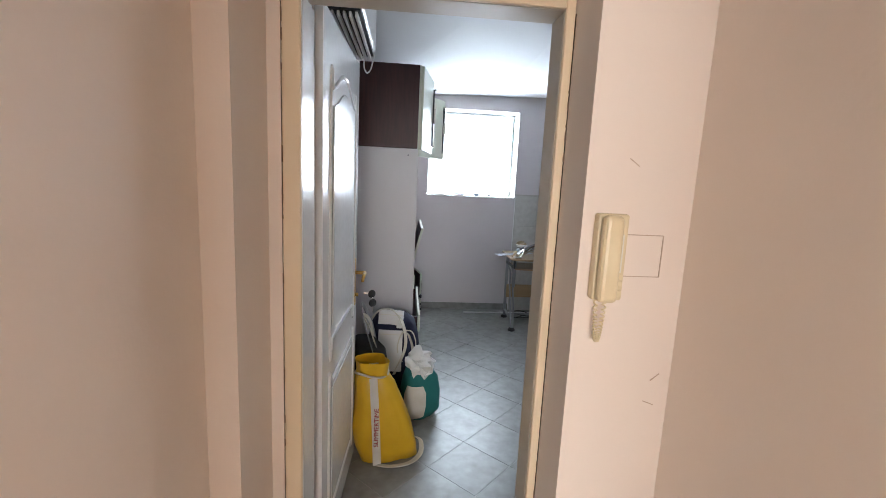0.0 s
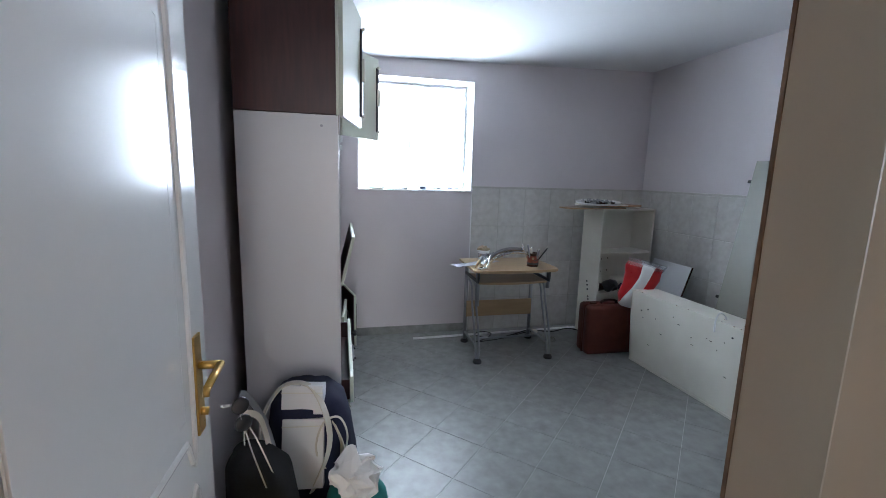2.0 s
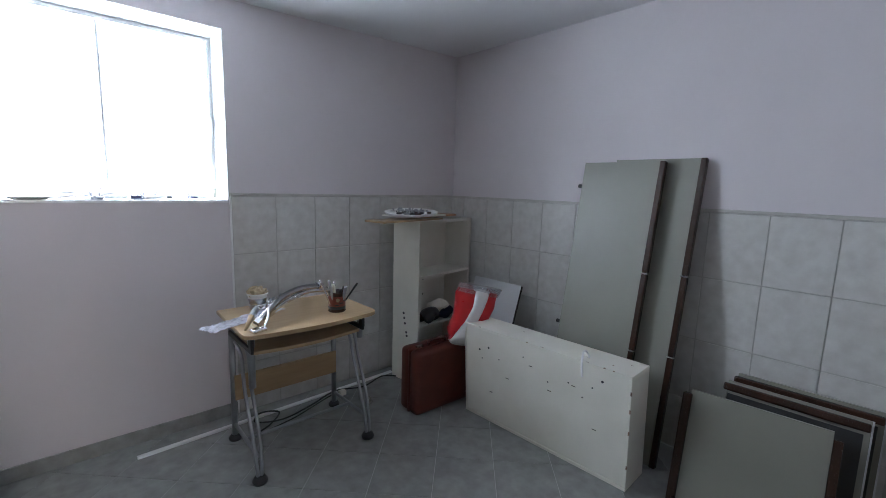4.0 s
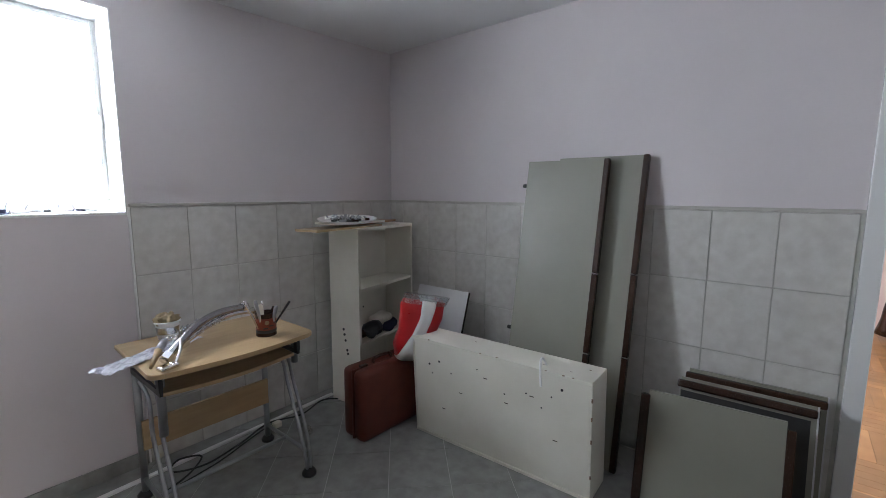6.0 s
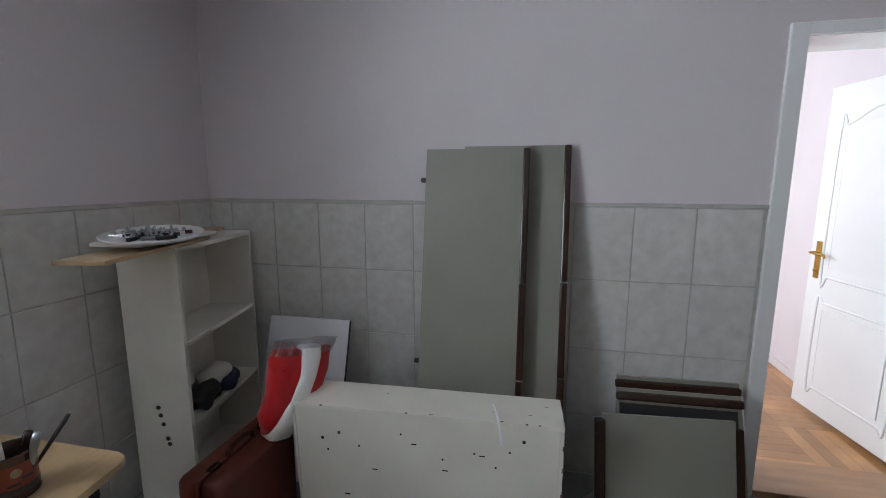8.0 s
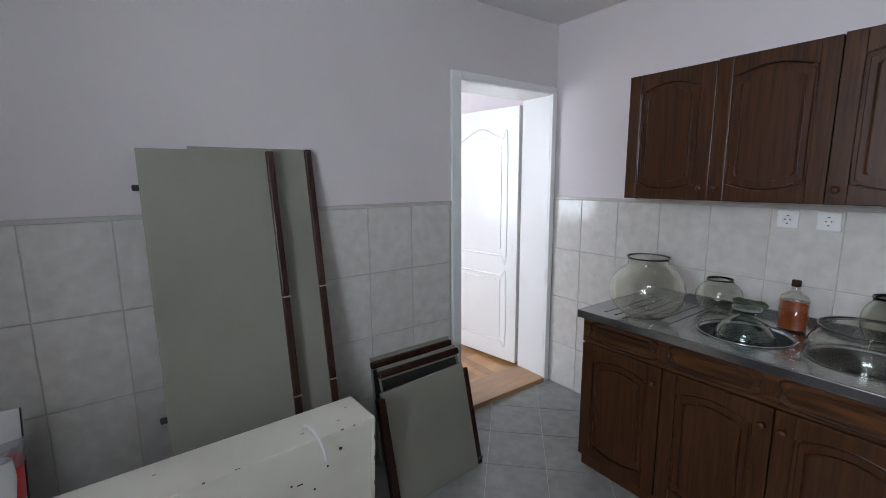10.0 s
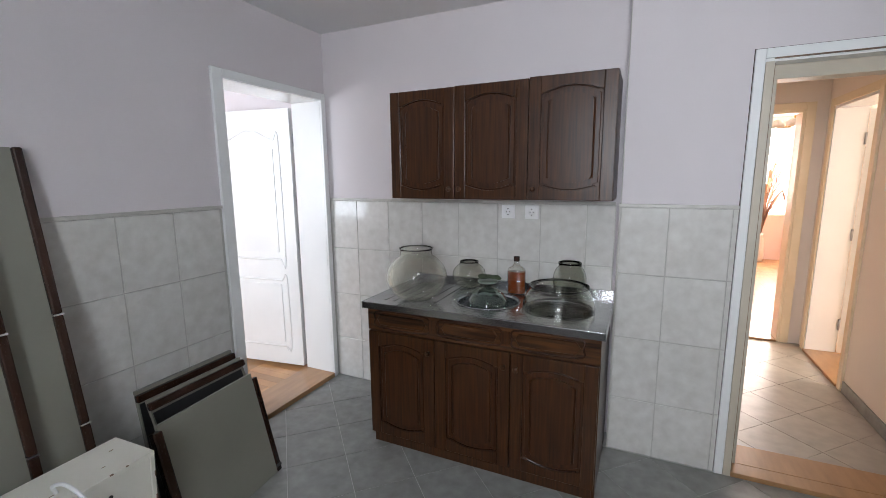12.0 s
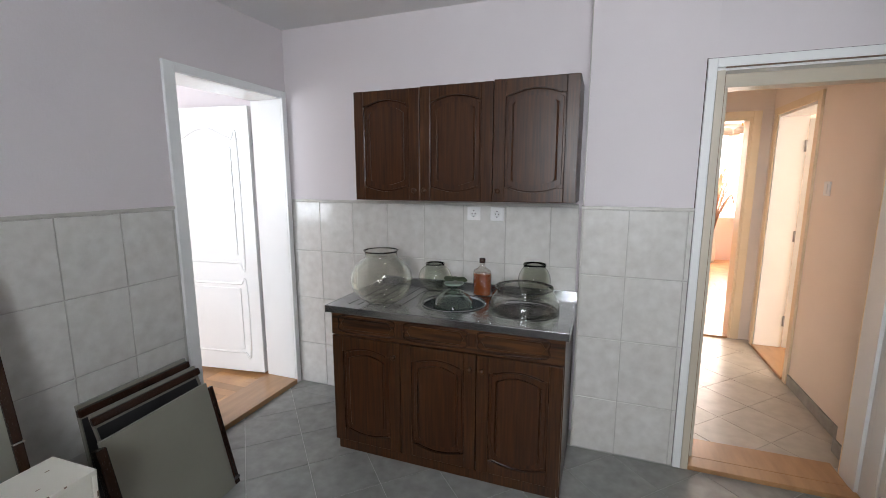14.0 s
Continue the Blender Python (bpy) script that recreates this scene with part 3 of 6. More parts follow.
strip("trim_east", "bead", "pale tile bead along the top of the wall tiles", (XR - 0.014, XR, D2B + 0.056, YW, DADO + 0.001, DADO + 0.017))
strip("trim_north", "bead", "pale tile bead along the top of the wall tiles", (2.775, XR - 0.015, YW - 0.014, YW, DADO + 0.001, DADO + 0.017))
strip("trim_south", "bead", "pale tile bead along the top of the wall tiles", (2.596, XR - 0.021, YK, YK + 0.014, DADO + 0.001, DADO + 0.017))
strip("trim_pier", "bead", "pale tile bead along the top of the wall tiles", (2.06, 2.566, YC, YC + 0.014, DADO + 0.001, DADO + 0.017), (2.563, 2.575, YK, YC, DADO + 0.001, DADO + 0.017))
strip("trim_corner", "white_plastic", "white plastic corner strip ending the tiles", (2.768, 2.778, YW - 0.012, YW, 0, DADO))
strip("trim_pier_corner", "bead", "grey-beige tile corner ending the tiles of the pier", (2.563, 2.572, YC - 0.004, YC + 0.01, 0, DADO))
# added grey strip: its colour stands for the shadow line at the pier edge
strip("trim_pier_bead", "bead", "thin grey strip drawing the shadow line on the pier corner", (2.5625, 2.567, YC - 0.006, YC + 0.0015, DADO + 0.018, H - 0.002), bevel=0.001)
strip("baseboard", "floor_tile", "grey ceramic skirting tiles under the window", (XL + 0.001, 2.768, YW - 0.011, YW - 0.001, 0, 0.075))
strip("hall_baseboard", "floor_tile", "grey ceramic skirting tiles along the hall", (1.131, 1.141, 1.025, 1.889, 0, 0.08), (1.131, 1.211, 1.889, 1.899, 0, 0.08), (1.201, 1.211, 1.9, 2.128, 0, 0.08), (2.229, 2.239, 0.08, 1.94, 0, 0.08))
strip("skirting_cover", "wall", "painted joint along the side room floor", (4.9, 8.29, 2.151, 2.163, 0, 0.06))


# ---- kitchen sink run ----
def panelled_front(w, h, arch, drop, knob_x, knob_z, mat="oak_dark"):
    """Pieces of a framed oak door: frame, raised field, knob place. Local x from 0 to w, y from 0 (back) to -0.022 (front)."""
    r = 0.058
    frame = bmesh.new()
    box(0, r, -0.020, 0, 0, h, 0.002, bm=frame)
    box(w - r, w, -0.020, 0, 0, h, 0.002, bm=frame)
    prism([(r, h), (w - r, h)] + curve_x(r, w - r, h - 0.085, arch)[::-1], -0.0195, 0, frame, 0.003)
    prism([(r, 0), (w - r, 0)] + curve_x(r, w - r, 0.075, -drop)[::-1], -0.0195, 0, frame, 0.003)
    box(r, w - r, -0.005, -0.001, 0.02, h - 0.02, bm=frame)
    field = prism(arched(r + 0.012, w - r - 0.012, 0.088, h - 0.097, arch, drop), -0.010, -0.004, bevel=0.003)
    prism(arched(r + 0.034, w - r - 0.034, 0.112, h - 0.121, arch, drop), -0.021, -0.0095, field, 0.010)
    return frame, field


def knob(parent, x, y, z, m=None):
    b = lathe([(0, 0.0), (0.007, 0.0), (0.006, 0.012), (0.012, 0.018), (0.0145, 0.024), (0.011, 0.030), (0, 0.032)], 18, m=pose(x, y, z, 90))
    return part("knob", b, "oak_dark", parent, "dark turned knob", smooth=True)


def cabinet_door(parent, x, y, z, w, h, arch, drop, knob_x, knob_z):
    f, fld = panelled_front(w, h, arch, drop, knob_x, knob_z)
    d = part("door", f, "oak_dark", parent)
    d.matrix_local = pose(x, y, z)
    part("raised_field", fld, "oak_field", d, "darker raised field")
    # dark tubes deepen the door grooves: their shade is put into the colour
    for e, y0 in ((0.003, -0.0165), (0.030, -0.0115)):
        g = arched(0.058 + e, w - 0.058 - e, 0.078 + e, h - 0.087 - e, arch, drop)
        part("stain_line", tube([(px, y0 + 0.004, pz) for px, pz in g], 0.0022, 6, closed=True), "dark_edge", d, "dark line putting shade into the groove")
    knob(d, knob_x, -0.019, knob_z)
    return d


# fronts face +y: local frames are turned half round, so local x runs towards -x of the room
base = thing("sink_cabinet", "dark stained oak sink cabinet with three arched doors", "cabinet", pose(3.805, 2.79, 0, 0, 0, 180))
part("carcass", boxes((0, 0.018, 0.002, 0.56, 0.09, 0.79), (1.197, 1.215, 0.002, 0.56, 0.0, 0.79), (0.018, 1.197, 0.54, 0.56, 0.09, 0.79), (0.018, 1.197, 0.002, 0.54, 0.09, 0.106), (0.018, 1.197, 0.002, 0.03, 0.655, 0.675), bevel=0.001), "oak_dark", base)
part("plinth", box(0.018, 1.2, -0.012, 0.0015, 0, 0.0495, 0.002), "oak_dark", base, "scuffed dark plinth")
for k in range(3):
    x = 0.002 + k * 0.4045
    cabinet_door(base, x, 0.0, 0.055, 0.399, 0.605, 0.03, 0.028, 0.03 if k == 2 else 0.372, 0.535)
fascia = part("fascia", box(0.0, 1.215, -0.018, 0.0, 0.668, 0.795, 0.002), "oak_rail", base, "carved oak fascia under the worktop")
for k in range(3):
    x = 0.06 + k * 0.385
    pts = [(x, 0.735), (x + 0.02, 0.765), (x + 0.28, 0.765), (x + 0.3, 0.735), (x + 0.28, 0.70), (x + 0.02, 0.70)]
    part("carved_panel", prism(pts, -0.026, -0.017, bevel=0.006), "oak_rail", fascia)
    # raised dark tube outlines the carving, groove shade given as colour
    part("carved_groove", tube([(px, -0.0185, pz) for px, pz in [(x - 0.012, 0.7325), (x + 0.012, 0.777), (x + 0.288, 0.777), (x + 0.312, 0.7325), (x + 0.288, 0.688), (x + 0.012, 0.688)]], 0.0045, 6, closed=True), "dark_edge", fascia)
for x in (0.345, 0.73):
    part("carved_block", box(x + 0.03, x + 0.075, -0.022, -0.017, 0.70, 0.765, 0.002), "oak_dark", fascia)


def sink_bowl(cx, cy, r, deep, y0, y1, z, n=40):
    """The field of a pressed steel top round one bowl, and the bowl hanging under it."""
    bm = bmesh.new()
    s = r + 0.006
    inner, outer = [], []
    for k in range(n):
        a = 2 * math.pi * k / n
        c, d = math.cos(a), math.sin(a)
        q = s / max(abs(c), abs(d))
        inner.append(bm.verts.new((cx + r * c, cy + r * d, z - 0.003)))
        outer.append(bm.verts.new((cx + q * c, cy + q * d, z)))
    for k in range(n):
        j = (k + 1) % n
        bm.faces.new((inner[k], inner[j], outer[j], outer[k]))
    lo = sorted((v for v in outer if abs(v.co.y - (cy - s)) < 1e-5), key=lambda v: v.co.x)
    hi = sorted((v for v in outer if abs(v.co.y - (cy + s)) < 1e-5), key=lambda v: v.co.x)
    for row, y in ((lo, y0), (hi, y1)):
        e = [bm.verts.new((v.co.x, y, z)) for v in row]
        for k in range(len(row) - 1):
            bm.faces.new((row[k], row[k + 1], e[k + 1], e[k]))
    prev = inner
    for rr, zz in ((r - 0.006, -0.012), (r - 0.012, -deep * 0.8), (r - 0.04, -deep * 0.97), (0.025, -deep), (0.004, -deep - 0.006)):
        ring = [bm.verts.new((cx + rr * math.cos(2 * math.pi * k / n), cy + rr * math.sin(2 * math.pi * k / n), z + zz)) for k in range(n)]
        for k in range(n):
            bm.faces.new((prev[k], prev[(k + 1) % n], ring[(k + 1) % n], ring[k]))
        prev = ring
    bm.faces.new(prev)
    return bm


top = thing("sink_unit", "worn stainless steel sink top with two round bowls", "sink")
B = [(2.82, 2.55, 0.17, 0.13), (3.2, 2.55, 0.17, 0.13)]
for cx, cy, r, deep in B:
    part("bowl", sink_bowl(cx, cy, r, deep, 2.212, 2.822, 0.83), "steel", top)
for x0, x1 in ((2.578, 2.644), (2.9955, 3.0245), (3.3755, 3.818)):
    part("drainer" if x1 > 3.5 else "rim_field", box(x0, x1, 2.212, 2.822, 0.826, 0.83), "steel", top)
part("front_lip", box(2.576, 3.82, 2.8225, 2.838, 0.793, 0.8315, 0.004), "steel", top)
part("side_lip", box(2.572, 2.5775, 2.212, 2.838, 0.793, 0.8315, 0.002), "steel", top)
part("side_lip", box(3.8185, 3.824, 2.212, 2.838, 0.793, 0.8315, 0.002), "steel", top)
part("back_upstand", box(2.578, 3.818, 2.2, 2.2115, 0.8, 0.862, 0.003), "steel", top)
for cx, cy, r, deep in B:
    part("rim", tube([(cx + (r + 0.003) * math.cos(a * math.pi / 8), cy + (r + 0.003) * math.sin(a * math.pi / 8), 0.8305) for a in range(16)], 0.003, 6, closed=True), "steel", top, smooth=True)
for k in range(6):
    part("drainer_rib", box(3.44 + k * 0.055, 3.452 + k * 0.055, 2.3, 2.76, 0.83, 0.8325, 0.001), "steel", top)


def wall_cabinet(x, w, ztop, knob_x):
    c = thing("wall_cabinet", "dark stained oak wall cabinet with an arched panel door", "cabinet", pose(x, 2.49, 1.372, 0, 0, 180), "kitchen wall cabinets")
    h = ztop - 1.372
    part("carcass", boxes((0, 0.016, 0.002, 0.297, 0, h), (w - 0.016, w, 0.002, 0.297, 0, h), (0.016, w - 0.016, 0.002, 0.297, 0, 0.016), (0.016, w - 0.016, 0.002, 0.297, h - 0.016, h), (0.016, w - 0.016, 0.285, 0.297, 0.016, h - 0.016), bevel=0.001), "oak_dark", c)
    cabinet_door(c, 0.0015, 0, 0.001, w - 0.003, h - 0.002, 0.035, 0.028, knob_x, 0.055)
    return c


wall_cabinet(3.812, 0.4, 1.967, 0.372)
wall_cabinet(3.411, 0.402, 1.970, 0.03)
wall_cabinet(3.008, 0.412, 1.975, 0.03)

for x in (3.192, 3.05):
    s = thing("wall_socket", "white double-pin wall socket on the tiles", "socket", pose(x, YK + 0.012, 1.287, 0, 0, 180), "kitchen sockets")
    part("plate", box(-0.04, 0.04, -0.011, 0, -0.04, 0.04, 0.004), "white_plastic", s)
    part("well", lathe([(0.02, 0.0), (0.022, 0.004), (0.02, 0.0045), (0.019, 0.001), (0, 0.001)], 24, m=pose(0, -0.011, 0, 90)), "white_plastic", s, smooth=True)
    for dx in (-0.009, 0.009):
        part("pin_hole", rod((dx, -0.0126, 0), (dx, -0.0118, 0), 0.0032, seg=10), "black", s)
    for dz in (-0.018, 0.018):
        part("earth_clip", box(-0.004, 0.004, -0.0145, -0.0115, dz - 0.003, dz + 0.003), "black", s)


# ---- glassware on the sink ----
def hollow(outer, wall=0.003):
    """An outer outline of (radius, height) from the base to the lip, and back down inside."""
    inner = [(max(r - wall, 0), z + (wall if i == 0 else 0)) for i, (r, z) in enumerate(outer)]
    inner[0] = (inner[0][0], outer[0][1] + wall)
    return [(0, outer[0][1])] + outer + inner[::-1] + [(0, outer[0][1] + wall)]


def vessel(name, label, category, m, outer, mat, wall=0.003, group=""):
    v = thing(name, label, category, m, group)
    part("bowl", lathe(hollow(outer, wall), 64), mat, v, smooth=True)
    part("lip", tube([((outer[-1][0] - wall / 2) * math.cos(a * math.pi / 8), (outer[-1][0] - wall / 2) * math.sin(a * math.pi / 8), outer[-1][1]) for a in range(16)], wall * 0.45, 8, closed=True), "clear", v, smooth=True)
    # added rings imitate lines of refraction inside the glass
    for k in (0.16, 0.3):
        rr, zz = outer[int(k * (len(outer) - 1))]
        part("moulded_ring", tube([((rr - 0.001) * math.cos(a * math.pi / 8), (rr - 0.001) * math.sin(a * math.pi / 8), zz) for a in range(16)], 0.0022, 6, closed=True), "clear", v, smooth=True)
    return v


def ball(r, z0, top, neck, n=12, sq=1.0):
    """Outline of a round bowl of radius r resting at z0, cut off where the neck begins."""
    hgt = top - z0
    out = []
    for k in range(n + 1):
        u = k / n
        a = -math.pi / 2 * 0.82 + u * (math.pi / 2 * 0.82 + math.acos(min(1, neck / r)))
        out.append((r * math.cos(a), math.sin(a)))
    lo, hi = out[0][1], out[-1][1]
    return [(x, z0 + (s - lo) / (hi - lo) * hgt) for x, s in out]


vessel("glass_jar", "large round clear glass jar with a wide neck", "jar", pose(3.56, 2.69, 0.8305), ball(0.165, 0.001, 0.245, 0.092) + [(0.086, 0.255), (0.086, 0.278), (0.094, 0.288)], "jar_glass", 0.0035)
vessel("glass_bowl", "small round clear glass bowl beside the jar", "bowl", pose(3.392, 2.335, 0.8305), ball(0.1, 0.001, 0.15, 0.055) + [(0.057, 0.165)], "jar_glass")
vessel("glass_bowl", "small round clear glass bowl behind the sink", "bowl", pose(2.808, 2.31, 0.8305), ball(0.09, 0.001, 0.175, 0.06) + [(0.063, 0.195)], "jar_glass")
vessel("glass_bowl", "wide clear glass bowl with a broad rim sitting in the sink", "bowl", pose(2.822, 2.555, 0.7), ball(0.178, 0.005, 0.228, 0.143) + [(0.138, 0.24), (0.147, 0.252)], "jar_glass", 0.0035)
dome = thing("glass_lampshade", "round green tinted glass lampshade with a flared neck", "lampshade", pose(3.195, 2.565, 0.722) @ Matrix.Diagonal((0.8, 0.8, 0.9, 1)))
part("shade", lathe([(0, 0.0), (0.06, 0.004), (0.105, 0.025), (0.132, 0.065), (0.138, 0.095), (0.128, 0.135), (0.1, 0.17), (0.062, 0.195), (0.036, 0.207), (0.028, 0.218), (0.034, 0.23), (0.058, 0.238)], 48), "green_glass", dome, smooth=True)
part("collar", lathe([(0, 0.236), (0.06, 0.236), (0.066, 0.241), (0.066, 0.247), (0.058, 0.251), (0, 0.251)], 32), glass("milky_glass", (0.8, 0.92, 0.85), 0.3), dome, smooth=True)
rag = thing("scrap_of_greens", "dark withered leaf scrap on the lampshade", "scrap", pose(3.195, 2.54, 0.949))
for k in range(5):
    b = lathe([(0, 0), (0.022, 0.004), (0.026, 0.012), (0.012, 0.02), (0, 0.021)], 10, m=pose(-0.04 + 0.02 * k, 0.006 * (k % 2), 0.001, 0, 8 * (k - 2), 30 * k))
    part("leaf", b, material("withered_green", (0.02, 0.03, 0.015), (0.05, 0.07, 0.03), 20, 0.7, bump=0.3) if k == 0 else bpy.data.materials["withered_green"], rag, smooth=True)
bottle = thing("bottle", "flat amber liquor bottle with a brown cap", "bottle", pose(3.094, 2.36, 0.8305))
flat = Matrix.Diagonal((1, 0.62, 1, 1))
part("glass_body", lathe([(0, 0.001), (0.05, 0.001), (0.054, 0.01), (0.054, 0.13), (0.047, 0.15), (0.022, 0.165), (0.015, 0.175), (0.014, 0.2)], 32, m=flat), "clear", bottle, smooth=True)
part("liquor", lathe([(0, 0.005), (0.0495, 0.008), (0.0495, 0.13), (0, 0.13)], 32, m=flat), "amber", bottle, "reddish amber liquor")
part("cap", lathe([(0, 0.19), (0.017, 0.19), (0.0175, 0.215), (0.014, 0.218), (0, 0.218)], 24, m=Matrix.Diagonal((1, 0.8, 1, 1))), "dark_edge", bottle, smooth=True)


# ---- wall unit along the west wall ----
U0, U1, UP, UF = 3.952, 5.802, 4.84, 1.61
unit = thing("wall_unit", "white and mahogany wall unit with open shelves and missing fronts", "wall unit")
part("side_panel", box(1.222, UF, U0, U0 + 0.02, 0, 1.664, 0.001), "white_board", unit, "plain white side panel with screw holes")
part("inner_side", box(1.235, UF - 0.012, U0 + 0.0205, U0 + 0.026, 0.03, 1.66), "mahogany", unit)
part("side_panel", box(1.222, UF, U1 - 0.02, U1, 0, 1.664, 0.001), "mahogany", unit)
part("back_panel", box(1.222, 1.232, U0 + 0.02, U1 - 0.02, 0, 1.664), "mahogany", unit)
part("partition", box(1.232, UF - 0.004, UP - 0.011, UP + 0.011, 0, 1.664), "mahogany", unit)
for y0, y1 in ((U0, U0 + 0.022), (UP - 0.014, UP + 0.014), (U1 - 0.02, U1)):
    part("front_edging", box(UF - 0.003, UF + 0.012, y0, y1, 0.0, 1.6635, 0.002), "white_board", unit)
for a, b in ((U0 + 0.022, UP - 0.014), (UP + 0.014, U1 - 0.02)):
    part("top_rail", box(UF - 0.02, UF + 0.006, a, b, 1.575, 1.655, 0.002), "white_board", unit)
    part("shelf", box(1.232, UF - 0.01, a, b, 1.64, 1.656), "mahogany", unit)
    part("shelf", box(1.232, UF - 0.008, a, b, 0.06, 0.08), "mahogany", unit)
part("shelf", box(1.232, UF - 0.003, U0 + 0.022, UP - 0.014, 0.79, 0.81), "mahogany", unit)
part("shelf", box(1.232, UF - 0.003, U0 + 0.022, UP - 0.014, 0.52, 0.54), "mahogany", unit)
part("shelf", box(1.232, UF - 0.003, UP + 0.014, U1 - 0.02, 1.03, 1.05), "mahogany", unit)
part("shelf", box(1.232, UF - 0.003, UP + 0.014, U1 - 0.02, 0.7, 0.72), "mahogany", unit)
part("shelf", box(1.232, UF - 0.003, UP + 0.014, U1 - 0.02, 0.5, 0.52), "mahogany", unit)
for y, z in ((4.02, 1.62), (4.35, 0.52), (4.2, 0.3)):
    part("screw", rod((1.615 - 0.06, U0 - 0.001, z), (1.615 - 0.06, U0 + 0.002, z), 0.006, seg=10), "grey_metal", unit)
# flap hanging open at the bar compartment
flap = part("flap", box(-0.01, 0.01, 0, 0.86, 0, 0.33, 0.003), "cream_front", unit, "cream flap hanging half open")
flap.matrix_local = pose(1.625, UP + 0.02, 0.71, 0, 14, 0)
part("flap_handle", box(0.01, 0.024, 0.3, 0.55, 0.285, 0.3, 0.003), "chrome", flap)
part("flap_inner", box(-0.0125, -0.0102, 0.01, 0.85, 0.01, 0.32), "mahogany", flap)
# lower doors and drawers
for y0, w, ang in ((UP + 0.018, 0.43, 3),):
    d = part("lower_door", box(0, 0.018, 0, w, 0.085, 0.5, 0.003), "cream_front", unit, "cream lower door ajar")
    d.matrix_local = pose(UF + 0.012, y0, 0, 0, 0, -ang)
    p = part("handle", boxes((0.018, 0.03, w - 0.06, w - 0.04, 0.16, 0.42), bevel=0.003), "black", d)
    part("grip", box(0.03, 0.042, w - 0.062, w - 0.038, 0.25, 0.33, 0.003), "old_white", p)
far = part("lower_door", box(-0.018, 0, -0.42, 0, 0.085, 0.5, 0.003), "cream_front", unit, "cream lower door swung open with a dark inside")
far.matrix_local = pose(UF + 0.03, U1 - 0.02, 0, 0, 0, 13)
part("inner_face", box(-0.0205, -0.0182, -0.415, -0.005, 0.09, 0.495), "mahogany", far)
part("handle", boxes((0.0, 0.012, -0.385, -0.365, 0.16, 0.42), bevel=0.003), "black", far)
for k, (z0, z1, out) in enumerate(((0.09, 0.22, 0.02), (0.23, 0.36, 0.035), (0.37, 0.5, 0.05))):
    dr = part("drawer", boxes((UF - 0.3 + out, UF + out, U0 + 0.04, U0 + 0.052, z0 + 0.01, z1 - 0.02), (UF - 0.3 + out, UF + out, UP - 0.04, UP - 0.03, z0 + 0.01, z1 - 0.02), (UF - 0.3 + out, UF + out, U0 + 0.052, UP - 0.04, z0 + 0.005, z0 + 0.012)), "mahogany", unit)
    f = part("front", box(UF + out, UF + out + 0.018, U0 + 0.025, UP - 0.018, z0, z1, 0.003), "cream_front", dr, "cream drawer front")
    hd = part("handle", box(UF + out + 0.018, UF + out + 0.03, 4.3, 4.5, z0 + 0.06, z0 + 0.075, 0.003), "black", dr)
    for y in (4.33, 4.47):
        part("stud", rod((UF + out + 0.018, y, z0 + 0.067), (UF + out + 0.04, y, z0 + 0.067), 0.007), "black", dr)
    part("pull_knob", lathe([(0, 0), (0.008, 0), (0.007, 0.014), (0.017, 0.02), (0.019, 0.03), (0.014, 0.036), (0, 0.037)], 18, m=pose(UF + out + 0.018, 4.72, z0 + 0.067, 0, 90, 0)), "black", dr, "black turned pull knob", smooth=True)

upper = thing("upper_cabinet", "mahogany top cabinet with two cream doors hanging open", "cabinet", pose(0, 0, 1.667))
for r_ in ((1.222, UF + 0.004, U0, U0 + 0.02, 0, 0.535), (1.222, UF + 0.004, U1 - 0.02, U1, 0, 0.535)):
    part("side_panel", box(*r_, bevel=0.001), "mahogany", upper)
part("bottom_panel", box(1.222, UF, U0 + 0.0205, U1 - 0.0205, 0, 0.018), "mahogany", upper)
part("top_panel", box(1.222, UF, U0 + 0.0205, U1 - 0.0205, 0.517, 0.535), "mahogany", upper)
part("back_panel", box(1.222, 1.232, U0 + 0.0205, U1 - 0.0205, 0.0185, 0.5165), "mahogany", upper)
part("partition", box(1.2325, UF - 0.01, UP - 0.01, UP + 0.01, 0.0185, 0.5165), "mahogany", upper)
part("front_edging", box(UF + 0.0045, UF + 0.016, U0, U0 + 0.022, 0, 0.535, 0.002), "cream_front", upper)
for y0, ang, ln in ((U0 + 0.012, -11.5, 0.455), (UP + 0.005, -35.5, 0.42)):
    d = part("door", box(0, 0.018, 0, ln, -0.005, 0.53, 0.002), "cream_front", upper, "cream laminate door hanging open")
    d.matrix_local = pose(UF + 0.017, y0, 0, 0, 0, ang)
    part("inner_face", box(-0.0025, -0.0002, 0.01, ln - 0.01, 0.01, 0.52), "old_white", d)
    h = part("handle", boxes((0.018, 0.027, ln - 0.035, ln - 0.012, 0.05, 0.47), bevel=0.002), "black", d, "dark handle with pale grips")
    for z0, z1 in ((0.045, 0.06), (0.22, 0.33), (0.46, 0.475)):
        part("grip", box(0.027, 0.042, ln - 0.037, ln - 0.012, z0, z1, 0.004), "canvas", h)
# catches of the upper doors
for y in (4.79, 5.7):
    part("door_catch", box(UF - 0.005, UF + 0.03, y, y + 0.03, -0.05, -0.012, 0.004), "white_plastic", upper)

stereo = thing("stereo_rack", "black stacked stereo set on the shelf", "stereo", pose(1.26, 3.985, 0.8105))
